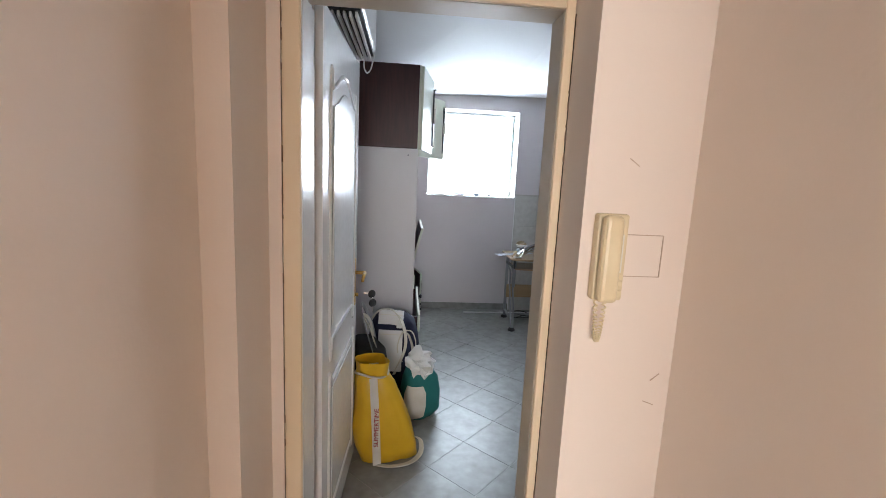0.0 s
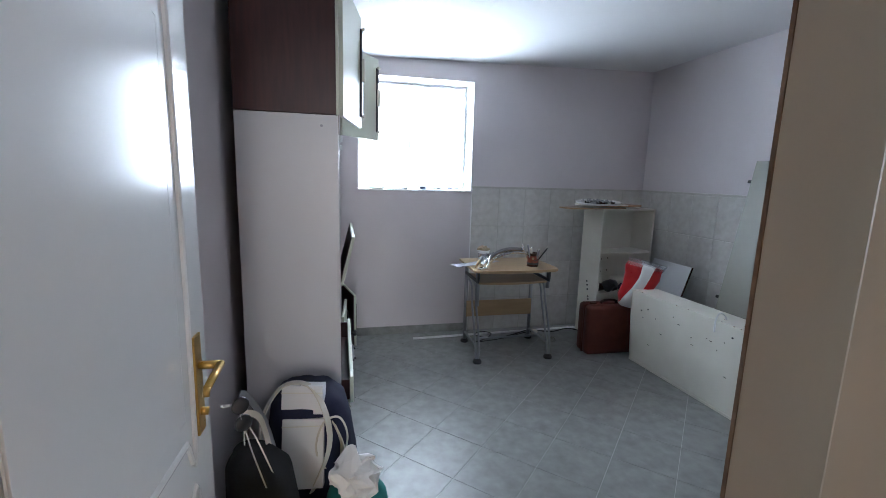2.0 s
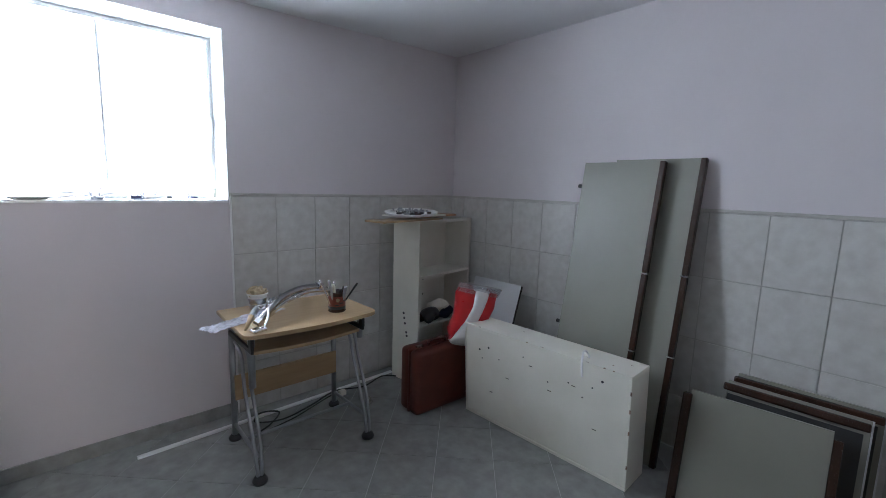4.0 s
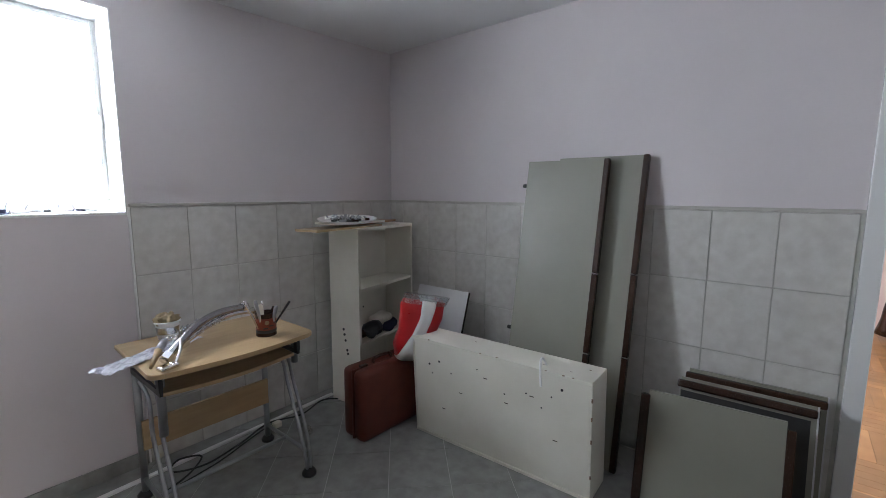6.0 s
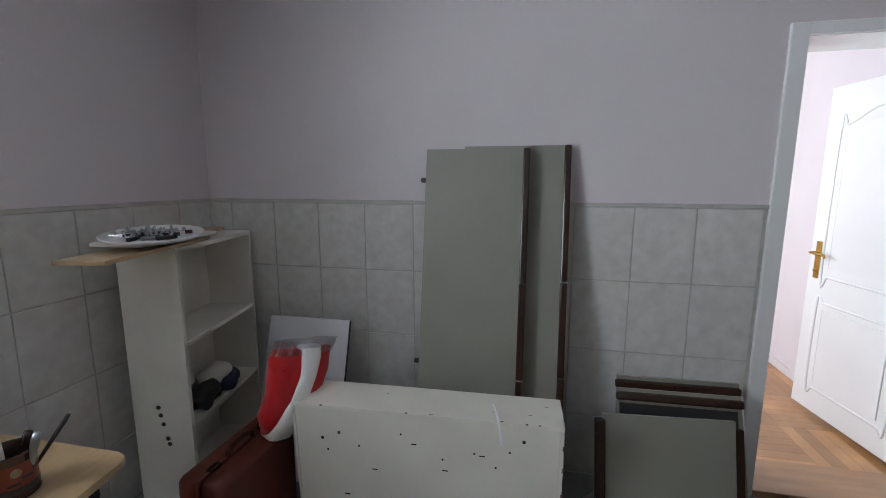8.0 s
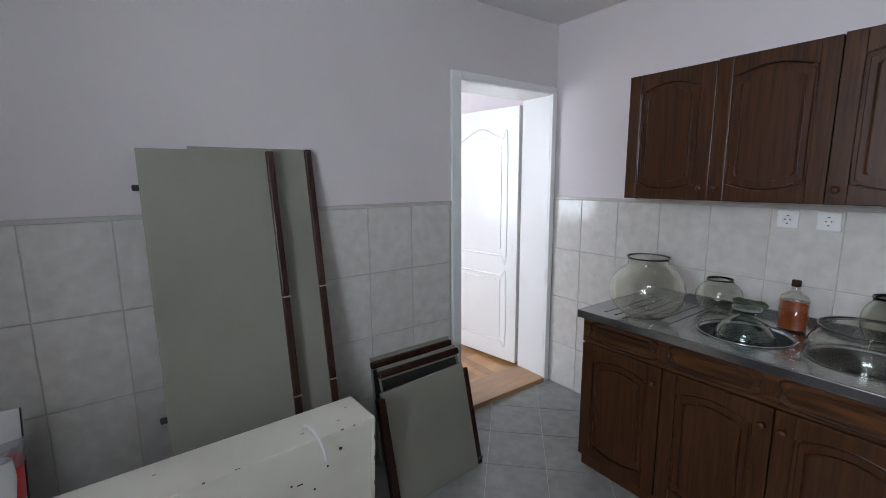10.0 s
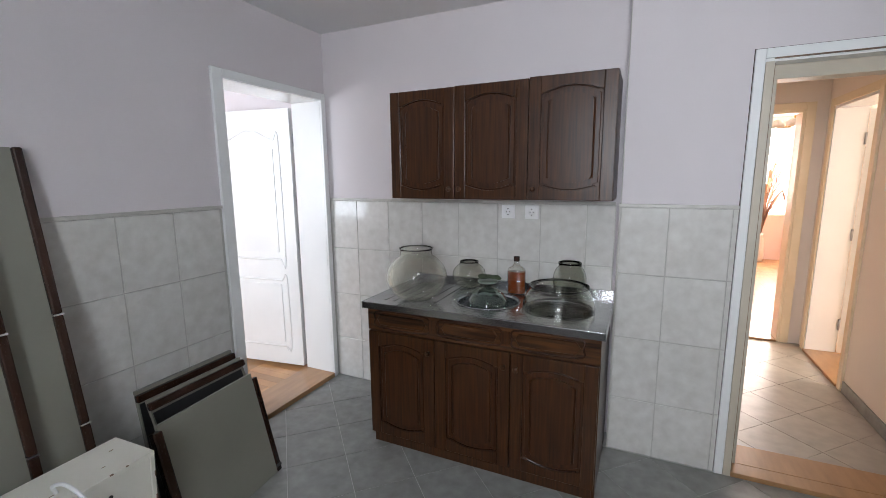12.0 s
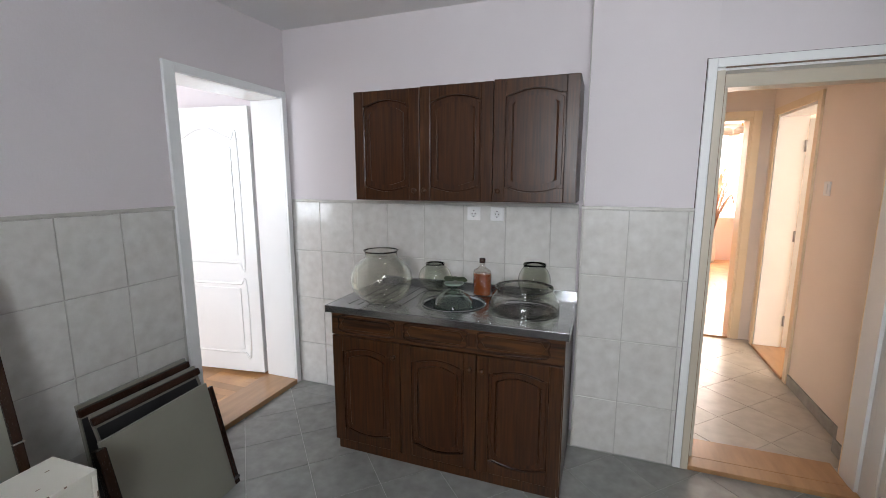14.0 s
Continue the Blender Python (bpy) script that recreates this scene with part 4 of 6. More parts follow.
for k in range(3):
    s = part("deck", box(0, 0.28, 0, 0.83, 0.005 + k * 0.095, 0.095 + k * 0.095, 0.003), "black", stereo)
    part("display", box(0.28, 0.283, 0.02, 0.6, 0.03 + k * 0.095, 0.075 + k * 0.095), "black", s)
    part("trim_line", box(0.2805, 0.283, 0.0, 0.83, 0.0905 + k * 0.095, 0.0925 + k * 0.095), "grey_metal", s)
    part("dial", rod((0.283, 0.72, 0.05 + k * 0.095), (0.292, 0.72, 0.05 + k * 0.095), 0.013), "grey_metal", s)
pile = thing("paper_pile", "loose papers on top of the stereo", "papers", pose(1.3, 4.4, 1.101))
for k in range(2):
    part("sheet", box(0.02, 0.26, 0, 0.2, k * 0.004, k * 0.004 + 0.003, m=pose(0.01 * k, 0.015 * k, 0, 0, 0, 4 * k - 8)), "canvas", pile)
for k in range(7):
    b = thing("book", "thin book leaning on the lower shelf", "book", pose(1.445 + 0.01 * (k % 3), 4.02 + k * 0.032, 0.5405, -9, 0, 0), "books on the lower shelf")
    hgt = 0.19 + 0.012 * (k * 3 % 5)
    c = part("cover", boxes((0, 0.15, 0, 0.002, 0, hgt), (0, 0.15, 0.02, 0.022, 0, hgt), (0.15, 0.1515, 0, 0.022, 0, hgt)), ("white_plastic", "teal", "old_white", "canvas", "navy", "white_plastic", "red")[k], b)
    part("pages", box(0.003, 0.147, 0.003, 0.019, 0.003, hgt - 0.003), "canvas", b)
clock = thing("ornament", "small metal ornament on the shelf", "ornament", pose(1.45, 5.0, 1.0505))
part("base", lathe([(0, 0), (0.04, 0), (0.045, 0.008), (0.02, 0.02), (0.012, 0.05), (0, 0.052)], 24), "chrome", clock, smooth=True)
part("dial_ring", tube([(0.0, 0.032 * math.cos(a), 0.083 + 0.032 * math.sin(a)) for a in (0, 1.05, 2.1, 3.14, 4.2, 5.2)], 0.006, 8, closed=True), "chrome", clock, smooth=True)

# ---- air conditioner above the door ----
ac = thing("air_conditioner", "white split air conditioner high on the wall", "air conditioner", pose(XL, 2.72, 2.06))
part("casing", box(0, 0.2, 0, 0.66, 0.035, 0.29, 0.02, seg=3), "white_plastic", ac)
part("outlet", box(0.02, 0.19, 0.02, 0.64, 0.018, 0.05), "black", ac, "dark air outlet underneath")
for k in range(7):
    part("louvre", box(0.03 + k * 0.023, 0.04 + k * 0.023, 0.03, 0.63, -0.004, 0.0175, 0.002), "white_plastic", ac)
part("end_cap", lathe([(0, 0), (0.026, 0.0), (0.03, 0.01), (0.026, 0.03), (0, 0.032)], 24, m=pose(0.15, 0.66, 0.05, -90)), "grey_metal", ac, smooth=True)
cable = thing("cable_loop", "white cable loop hanging from the air conditioner", "cable", pose(XL + 0.17, 3.42, 2.1))
part("loop", tube([(0, -0.03, 0.06), (0.02, 0, 0.03), (0.0, 0.03, -0.06), (-0.02, 0.0, -0.09), (-0.03, -0.05, -0.06), (-0.01, -0.07, 0.02), (0, -0.06, 0.05)], 0.004, 8), "white_plastic", cable, smooth=True)
sw2 = thing("light_switch", "white light switch on the peach hall wall", "switch", pose(1.13, 1.23, 1.43))
part("plate", box(0, 0.01, -0.04, 0.04, -0.045, 0.045, 0.004), "white_plastic", sw2)
part("rocker", box(0.01, 0.016, -0.02, 0.02, -0.03, 0.03, 0.003), "white_plastic", sw2)

# ---- intercom in the hall ----
ic = thing("intercom", "yellowed intercom handset on the peach hall wall", "intercom", pose(2.036, 1.955, 1.195))
part("base", box(-0.036, 0.038, -0.03, 0, 0, 0.205, 0.006), "yellowed", ic)
hs = part("handset", box(-0.034, 0.014, -0.062, -0.031, 0.0, 0.203, 0.013, seg=3), "yellowed", ic, "worn cream handset with rounded ends")
for z in (0.012, 0.035, 0.05):
    part("button", box(0.018, 0.034, -0.034, -0.0302, z, z + 0.014, 0.002), "yellowed", ic)
part("hook_slot", box(0.016, 0.022, -0.045, -0.03, 0.07, 0.16, 0.002), "old_white", ic)
part("cord", tube([(-0.024 + 0.022 * u + 0.0045 * math.cos(u * 190), -0.028 + 0.0045 * math.sin(u * 190), 0.004 - 0.105 * math.sin(math.pi * u) ** 0.8) for u in [k / 180 for k in range(181)]], 0.0019, 6), "yellowed", ic, "coiled cord hanging in a loop", smooth=True)
for r_ in ((-0.046, 0.046, -0.003, 0, 0.0495, 0.0515), (0.0455, 0.0475, -0.003, 0, -0.05, 0.05), (-0.046, 0.046, -0.003, 0, -0.0515, -0.0495)):
    ck = thing("wall_crack", "thin crack in the paint beside the intercom", "crack", pose(2.13, 1.955, 1.3))
    part("line", box(*r_), "crack", ck)
for x, z, a in ((2.085, 1.52, 35), (2.19, 0.92, 20), (2.2, 0.99, -40)):
    ck = thing("wall_scuff", "small scuff in the peach paint", "scuff", pose(x, 1.955, z, 0, a, 0))
    part("line", box(-0.015, 0.015, -0.0012, 0, -0.0012, 0.0012), "crack", ck)
scr = thing("wall_plate_outline", "painted-over cover plate beside the intercom", "cover plate", pose(2.13, 1.955, 1.3))
part("cover", box(-0.045, 0.045, -0.0022, 0, -0.05, 0.05, 0.001), "wall_warm", scr)

# ---- desk ----
desk = thing("computer_desk", "beech laminate computer desk on curved silver tube legs", "desk", pose(2.94, 5.33, 0))
pts = [(-0.30 - 0.045 * math.cos(a), -0.223 - 0.045 * math.sin(a)) for a in (0, 0.26, 0.52, 0.79, 1.05, 1.31)]
pts += [(-0.30 + 0.605 * k / 14, -0.268 - 0.03 * math.sin(math.pi * k / 14)) for k in range(15)]
pts += [(0.305 + 0.045 * math.sin(a), -0.223 - 0.045 * math.cos(a)) for a in (0.26, 0.52, 0.79, 1.05, 1.31, 1.57)] + [(0.35, 0.24), (-0.33, 0.24)]
part("desktop", prism(pts, 0.722, 0.742, bevel=0.003), "beech", desk).matrix_local = Matrix(((1, 0, 0, 0), (0, 0, 1, 0), (0, 1, 0, 0), (0, 0, 0, 1)))
tp = [(-0.28, -0.17)] + [(-0.28 + 0.56 * k / 8, -0.17 - 0.035 * math.sin(math.pi * k / 8)) for k in range(1, 8)] + [(0.29, -0.17), (0.29, 0.16), (-0.28, 0.16)]
part("keyboard_tray", prism(tp, 0.612, 0.628, bevel=0.002), "beech", desk).matrix_local = Matrix(((1, 0, 0, 0), (0, 0, 1, 0), (0, 1, 0, 0), (0, 0, 0, 1)))
for x in (-0.295, 0.297):
    part("tray_rail", box(x - 0.006, x + 0.006, -0.2, 0.15, 0.628, 0.65), "black", desk)
    part("rail_bracket", box(x - 0.008, x + 0.008, -0.2, -0.17, 0.645, 0.721), "black", desk)
part("back_panel", box(-0.27, 0.33, 0.175, 0.19, 0.24, 0.38, 0.002), "beech", desk)
for s, x in ((-1, -0.268), (1, 0.335)):
    part("post", rod((x, 0.215, 0.02), (x, 0.215, 0.721), 0.016), "grey_metal", desk, smooth=True)
    part("foot", lathe([(0, 0), (0.033, 0), (0.035, 0.012), (0.022, 0.028), (0, 0.03)], 24, m=pose(x, 0.215, 0)), "black", desk, smooth=True)
    fx = -0.29 if s < 0 else 0.31
    part("upper_post", rod((x + (0.0 if s > 0 else -0.0), -0.1, 0.42 if s < 0 else 0.55), (x, -0.1, 0.721), 0.017), "grey_metal", desk, smooth=True)
    for o in (-0.016, 0.016):
        part("curved_tube", tube([(x + o, 0.1, 0.60), (x + o, 0.0, 0.55), (fx + o, -0.1, 0.43), (fx + o, -0.18, 0.25), (fx + o * 0.8, -0.222, 0.1), (fx + o * 0.5, -0.23, 0.025)], 0.0085), "grey_metal", desk, smooth=True)
    part("foot", lathe([(0, 0), (0.035, 0), (0.036, 0.012), (0.024, 0.03), (0, 0.032)], 24, m=pose(fx, -0.232, 0)), "black", desk, smooth=True)
    part("side_brace", rod((x, 0.2, 0.09), (fx, -0.21, 0.12), 0.01), "grey_metal", desk, smooth=True)
    part("top_bearer", box(x - 0.012, x + 0.012, -0.18, 0.2, 0.7, 0.7215), "grey_metal", desk)
part("cross_brace", rod((-0.27, 0.0, 0.105), (0.32, 0.0, 0.105), 0.009), "grey_metal", desk, smooth=True)

can = thing("paint_can", "red and black paint tin holding brushes and tools", "paint tin", pose(3.115, 5.2, 0.7425) @ Matrix.Scale(0.9, 4))
part("tin", lathe(hollow([(0.05, 0), (0.052, 0.004), (0.05, 0.01), (0.05, 0.11), (0.053, 0.115), (0.053, 0.12)], 0.002), 32), "dark_edge", can, smooth=True)
part("label_band", lathe([(0.0507, 0.02), (0.0507, 0.095), (0.0503, 0.0955), (0.0503, 0.0195)], 32), material("red_brown_label", (0.15, 0.022, 0.012), (0.24, 0.045, 0.02), 14, 0.35), can, "red-brown printed label")
for k in range(4):
    a = k * 1.6 - 2.4
    part("label_bar", box(-0.012, 0.012, -0.0525, -0.0505, 0.03 + 0.012 * k, 0.036 + 0.012 * k, m=pose(0, 0, 0, 0, 0, -60 + 30 * k)), "black", can)
part("label_disc", rod((-0.02, -0.0465, 0.075), (-0.0205, -0.0495, 0.075), 0.011, seg=20), "foam", can, "round cream mark on the label")
part("label_band", lathe([(0.0512, 0.018), (0.0512, 0.034), (0.0505, 0.0345), (0.0505, 0.0175)], 32), "black", can, "black band under the label")
tools = ((-0.03, -0.01, -3, -22, 0.21, 0.006, "chrome"), (0.01, -0.02, 16, 6, 0.16, 0.008, "grey_metal"), (-0.01, 0.01, -12, 6, 0.17, 0.005, "chrome"), (0.015, 0.0, 22, 26, 0.2, 0.005, "black"), (-0.02, -0.015, 5, -14, 0.2, 0.007, "grey_metal"), (0.0, 0.02, -6, -4, 0.15, 0.012, "canvas"), (0.02, 0.02, 8, 12, 0.14, 0.009, "dark_edge"))
for x, y, rx, ry, ln, r, mt in tools:
    b = lathe([(0, 0), (r * 0.7, 0), (r, ln * 0.5), (r * 1.3, ln * 0.9), (r, ln), (0, ln)], 12, m=pose(x, y, 0.005, rx, ry, 0))
    part("tool", b, mt, can, smooth=True)
bucket = thing("plastic_tub", "small white plastic tub with a dried sponge", "tub", pose(2.8, 5.5, 0.7425) @ Matrix.Scale(0.84, 4))
part("tub", lathe(hollow([(0.048, 0), (0.058, 0.085), (0.064, 0.09), (0.064, 0.1)], 0.002), 32), "white_plastic", bucket, smooth=True)
part("label_band", lathe([(0.0525, 0.03), (0.0567, 0.068), (0.0562, 0.0685), (0.052, 0.0295)], 32), "steel", bucket)
sp = thing("sponge", "crumbling beige sponge in the tub", "sponge", pose(2.8, 5.5, 0.808) @ Matrix.Scale(0.82, 4))
sb = bmesh.new()
bmesh.ops.create_icosphere(sb, subdivisions=4, radius=0.055, matrix=Matrix.Diagonal((1.1, 0.9, 0.75, 1)))
for v in sb.verts:
    v.co += v.co.normalized() * noise.noise(v.co * 55) * 0.02
    v.co.z += 0.02
part("foam", sb, "foam", sp, smooth=True)


def faucet(name, label, m, pts, r, tip):
    f = thing(name, label, "tap", m)
    part("spout", tube(pts, r, 12), "steel" if r > 0.016 else "chrome", f, smooth=True)
    a, b = Vector(pts[0]), Vector(pts[1])
    d = (b - a).normalized()
    part("nut", rod(a, a + d * 0.03, r * 1.6, seg=6), "chrome", f)
    c, e = Vector(pts[-1]), Vector(pts[-2])
    q = (c - e).normalized()
    part(tip, rod(c, c + q * 0.03, r * 1.4, r * 1.2), "chrome", f, smooth=True)
    return f


faucet("tap_spout", "long curved chrome tap spout on the desk", pose(2.64, 5.13, 0.7425), [(0.03, 0.02, 0.02), (0.1, 0.06, 0.06), (0.2, 0.13, 0.1), (0.32, 0.2, 0.115), (0.46, 0.27, 0.1)], 0.0165, "aerator")
faucet("tap_spout", "second chrome tap pipe lying across the desk", pose(2.68, 5.2, 0.7425), [(0.08, 0.04, 0.035), (0.2, 0.1, 0.07), (0.35, 0.17, 0.085), (0.5, 0.24, 0.06)], 0.014, "aerator")
hd = thing("tap", "square chrome single lever tap on the desk edge", "tap", pose(2.665, 5.1, 0.7425))
part("lever", box(-0.035, 0.035, -0.02, 0.02, 0.0, 0.018, 0.006, m=pose(0, 0, 0, 0, 0, 15)), "chrome", hd)
part("stem", tube([(0.03, 0.01, 0.012), (0.06, 0.04, 0.05), (0.08, 0.09, 0.08)], 0.006), "chrome", hd, smooth=True)
br = thing("paint_brush", "wooden tipped brush on the desk", "brush", pose(2.615, 5.12, 0.7425))
part("handle", rod((0.0, 0.0, 0.014), (0.05, 0.07, 0.05), 0.006, 0.014), "beech", br, smooth=True)
part("bristles", rod((0.05, 0.07, 0.05), (0.09, 0.12, 0.07), 0.016, 0.014), "grey_metal", br, smooth=True)


def crumpled(w, h, amp, seed, mat, nx=24, ny=24):
    """A crumpled sheet of plastic film, w by h, with folds of height amp."""
    bm = bmesh.new()
    vs = [[bm.verts.new((w * (i / nx - 0.5), h * (j / ny - 0.5), abs(noise.noise((i * 0.35 + seed, j * 0.28, seed)) + 0.6 * noise.noise((i * 0.8, j * 0.9 + seed, 3.1))) * amp + 0.002)) for j in range(ny + 1)] for i in range(nx + 1)]
    for i in range(nx):
        for j in range(ny):
            bm.faces.new((vs[i][j], vs[i + 1][j], vs[i + 1][j + 1], vs[i][j + 1]))
    return bm


film = thing("plastic_film", "crumpled clear plastic wrapping round the tap parts", "plastic film", pose(2.68, 5.32, 0.744, 0, 0, 25))
part("film", crumpled(0.44, 0.1, 0.013, 2.0, None), material("cloudy_film", (0.42, 0.43, 0.48), (0.70, 0.71, 0.78), 22, 0.14, bump=0.15, coat=0.6), film, smooth=False)
film2 = thing("plastic_film", "crumpled clear plastic wrapping over the tap pipe", "plastic film", pose(2.86, 5.32, 0.80, 0, -8, 24))
part("film", crumpled(0.24, 0.1, 0.05, 5.0, None), glass("thin_film", (0.86, 0.88, 0.94), 0.15, 0.3), film2)

# ---- floor strip and cables behind the desk ----
chn = thing("cable_channel", "long white plastic cable channel lying by the wall", "cable channel", pose(2.235, 5.665, 0.0, 0, 0, 2.2))
part("channel", box(0, 1.62, -0.012, 0.012, 0.0, 0.012, 0.002), "white_plastic", chn)
cb = thing("power_cable", "black power cable looped on the floor behind the desk", "cable", pose(2.75, 5.5, 0.006))
part("cable", tube([(0.0, 0.0, 0), (0.12, 0.06, 0), (0.2, 0.13, 0.02), (0.1, 0.16, 0.035), (0.05, 0.1, 0.02), (0.2, 0.07, 0), (0.4, 0.12, 0), (0.6, 0.17, 0.018), (0.8, 0.14, 0), (1.0, 0.2, 0), (1.1, 0.12, 0)], 0.005, 8), "black", cb, smooth=True)
cb2 = thing("power_cable", "thin black cable with a beige plug under the desk", "cable", pose(2.8, 5.56, 0.006))
part("cable", tube([(0.0, -0.06, 0), (0.2, -0.02, 0), (0.38, 0.05, 0), (0.5, 0.08, 0.01), (0.58, 0.06, 0.02)], 0.004, 8), "black", cb2, smooth=True)
part("plug", box(0.55, 0.6, 0.04, 0.08, 0.0, 0.035, 0.008), "canvas", cb2)
jarlet = thing("glass_stopper", "small clear glass stopper lying on the floor", "stopper", pose(3.46, 5.42, 0.0))
part("knob", lathe([(0, 0), (0.02, 0.0), (0.026, 0.015), (0.018, 0.035), (0.012, 0.045), (0, 0.047)], 16), "clear", jarlet, smooth=True)

# ---- shelf in the corner ----
shelf = thing("bookcase", "small old white bookcase standing askew in the corner", "bookcase", pose(3.87, 5.435, 0, 0, 0, 10.5))
SW, SD, SH = 0.63, 0.245, 1.185
part("side", box(0, 0.02, 0, SD, 0, SH, 0.001), "old_white", shelf, "white side panel with dark peg holes")
part("side", box(SW - 0.02, SW, 0, SD, 0, SH, 0.001), "old_white", shelf)
part("top", box(0.02, SW - 0.02, 0.001, SD, SH - 0.02, SH - 0.0005), "old_white", shelf)
part("back", box(0.02, SW - 0.02, SD - 0.006, SD, 0.02, SH - 0.02), "old_white", shelf)
for z in (0.77, 0.4, 0.05):
    part("shelf_board", box(0.02, SW - 0.02, 0.004, SD - 0.006, z, z + 0.018), "old_white", shelf)
for z in (0.435, 0.475, 0.51, 0.37, 0.345):
    part("peg_hole", rod((-0.0012, 0.12 + (z - 0.43) * 0.2, z), (0.001, 0.12 + (z - 0.43) * 0.2, z), 0.0095, seg=10), "black", shelf)
for x in (0.1, 0.15, 0.2, 0.25, 0.33):
    for z in (0.54, 0.66):
        part("peg_hole", rod((x, SD - 0.0075, z + 0.1 * x), (x, SD - 0.0055, z + 0.1 * x), 0.0075, seg=8), "black", shelf)
cl = thing("cloth_heap", "heap of dark and pale cloth on the lower shelf", "cloth", pose(4.13, 5.54, 0.419, 0, 0, 10.5))
for k, (mt, x, y, z, s) in enumerate((("black", -0.08, 0.0, 0.05, 0.07), ("canvas", 0.06, 0.03, 0.08, 0.075), ("navy", 0.1, -0.01, 0.045, 0.06), ("dark_edge", -0.15, 0.02, 0.04, 0.05))):
    hb = bmesh.new()
    bmesh.ops.create_icosphere(hb, subdivisions=3, radius=s, matrix=pose(x, y, z) @ Matrix.Diagonal((1.4, 0.8, 0.72, 1)))
    for v in hb.verts:
        v.co += Vector((noise.noise(v.co * 21 + Vector((k, 0, 0))), noise.noise(v.co * 19), noise.noise(v.co * 23))) * 0.022
        v.co.z = max(v.co.z, 0.001)
    part("fold", hb, mt, cl, smooth=True)
for k, (x, y, a, w, d, mt) in enumerate(((3.53, 5.37, 12, 0.62, 0.17, "beech"), (3.95, 5.5, 16, 0.46, 0.22, "threshold"), (3.7, 5.42, 4, 0.42, 0.2, "old_white"))):
    bd = thing("board_offcut", "thin wooden board lying on the bookcase", "board", pose(x, y, SH + 0.0005 + 0.014 * k, 0, 0, a), "boards on the bookcase")
    part("board", box(0, w, 0, d, 0, 0.0138, 0.001), mt, bd)
tray = thing("oval_tray", "white oval tray with small metal parts", "tray", pose(3.85, 5.5, SH + 0.044, 6))
part("tray", lathe([(0, 0), (0.14, 0), (0.155, 0.012), (0.16, 0.022), (0.152, 0.022), (0.14, 0.01), (0, 0.008)], 40, m=pose(0, 0, 0, 0, 0, 10) @ Matrix.Diagonal((1.45, 0.85, 0.9, 1))), "white_plastic", tray, smooth=True)
random.seed(4)
for k in range(34):
    a, q = random.uniform(0, 6.28), random.uniform(0.02, 0.15)
    sc = thing("metal_fitting", "small metal fitting lying in the tray", "fitting", pose(3.85 + q * math.cos(a), 5.5 + 0.6 * q * math.sin(a), SH + 0.052 + 0.063 * q * math.sin(a), 0, 0, random.uniform(0, 180)), "fittings in the tray")
    part("body", box(-0.024, 0.024, -0.008, 0.008, 0, 0.014, 0.003), ("chrome", "black", "dark_edge", "grey_metal")[k % 4], sc)
    part("stud", rod((0.0, 0, 0.014), (0.008, 0, 0.026), 0.005, seg=8), "grey_metal", sc)

# ---- suitcase ----
suit = thing("suitcase", "brick red hard suitcase standing on its edge", "suitcase", pose(3.81, 5.16, 0, 0, 0, -2))
part("shell", box(-0.225, 0.235, -0.095, 0.0, 0.002, 0.42, 0.035, seg=4), "suitcase", suit, smooth=True)
part("shell", box(-0.225, 0.235, 0.004, 0.095, 0.002, 0.42, 0.035, seg=4), "suitcase", suit, smooth=True)
part("seam", box(-0.222, 0.232, -0.003, 0.007, 0.005, 0.417, 0.003), "suitcase", suit)
part("carry_handle", tube([(-0.07, 0, 0.418), (-0.06, 0, 0.44), (0.0, 0, 0.448), (0.06, 0, 0.44), (0.07, 0, 0.418)], 0.009), "dark_edge", suit, smooth=True)
for x in (-0.14, 0.14):
    part("latch", box(x - 0.025, x + 0.025, -0.012, 0.012, 0.415, 0.427, 0.003), "dark_edge", suit)

# ---- white chest lying on its side ----
chest = thing("cupboard_carcass", "old white cupboard carcass lying on its side", "cupboard", pose(3.91, 4.445, 0, 0, 0, 2.2))
CB = Matrix(((1, 0, -0.07, 0.02), (0, 1, 0, 0), (0, 0, 1, 0), (0, 0, 0, 1)))


def cp(name, *r, mat="old_white", label="", bevel=0.002):
    return part(name, box(*r, bevel=bevel, m=CB), mat, chest, label)


cp("front_board", 0.0, 0.012, -0.505, 0.508, 0.02, 0.578)
cp("top_board", -0.004, 0.2, -0.52, 0.52, 0.5785, 0.595)
cp("bottom_board", -0.004, 0.2, -0.52, 0.52, 0.002, 0.0195)
cp("end_board", -0.003, 0.2, -0.52, -0.5055, 0.02, 0.578)
cp("end_board", -0.003, 0.2, 0.5085, 0.52, 0.02, 0.578)
random.seed(11)
for y, z in ((0.33, 0.48), (0.25, 0.43), (-0.2, 0.45), (-0.38, 0.52), (0.08, 0.5), (-0.28, 0.4), (0.4, 0.45), (-0.08, 0.41), (-0.33, 0.47), (0.38, 0.4)):
    part("hole", rod(CB @ Vector((-0.002, y, z)), CB @ Vector((0.002, y, z)), 0.0065 if random.random() < 0.5 else 0.004, seg=12), "black", chest)
for y, z in ((0.18, 0.33), (-0.1, 0.36), (-0.24, 0.44), (0.3, 0.2), (-0.36, 0.25), (0.02, 0.46)):
    part("scuff", box(-0.0012, 0.002, y, y + 0.022, z, z + 0.004, m=CB), "dark_edge", chest)
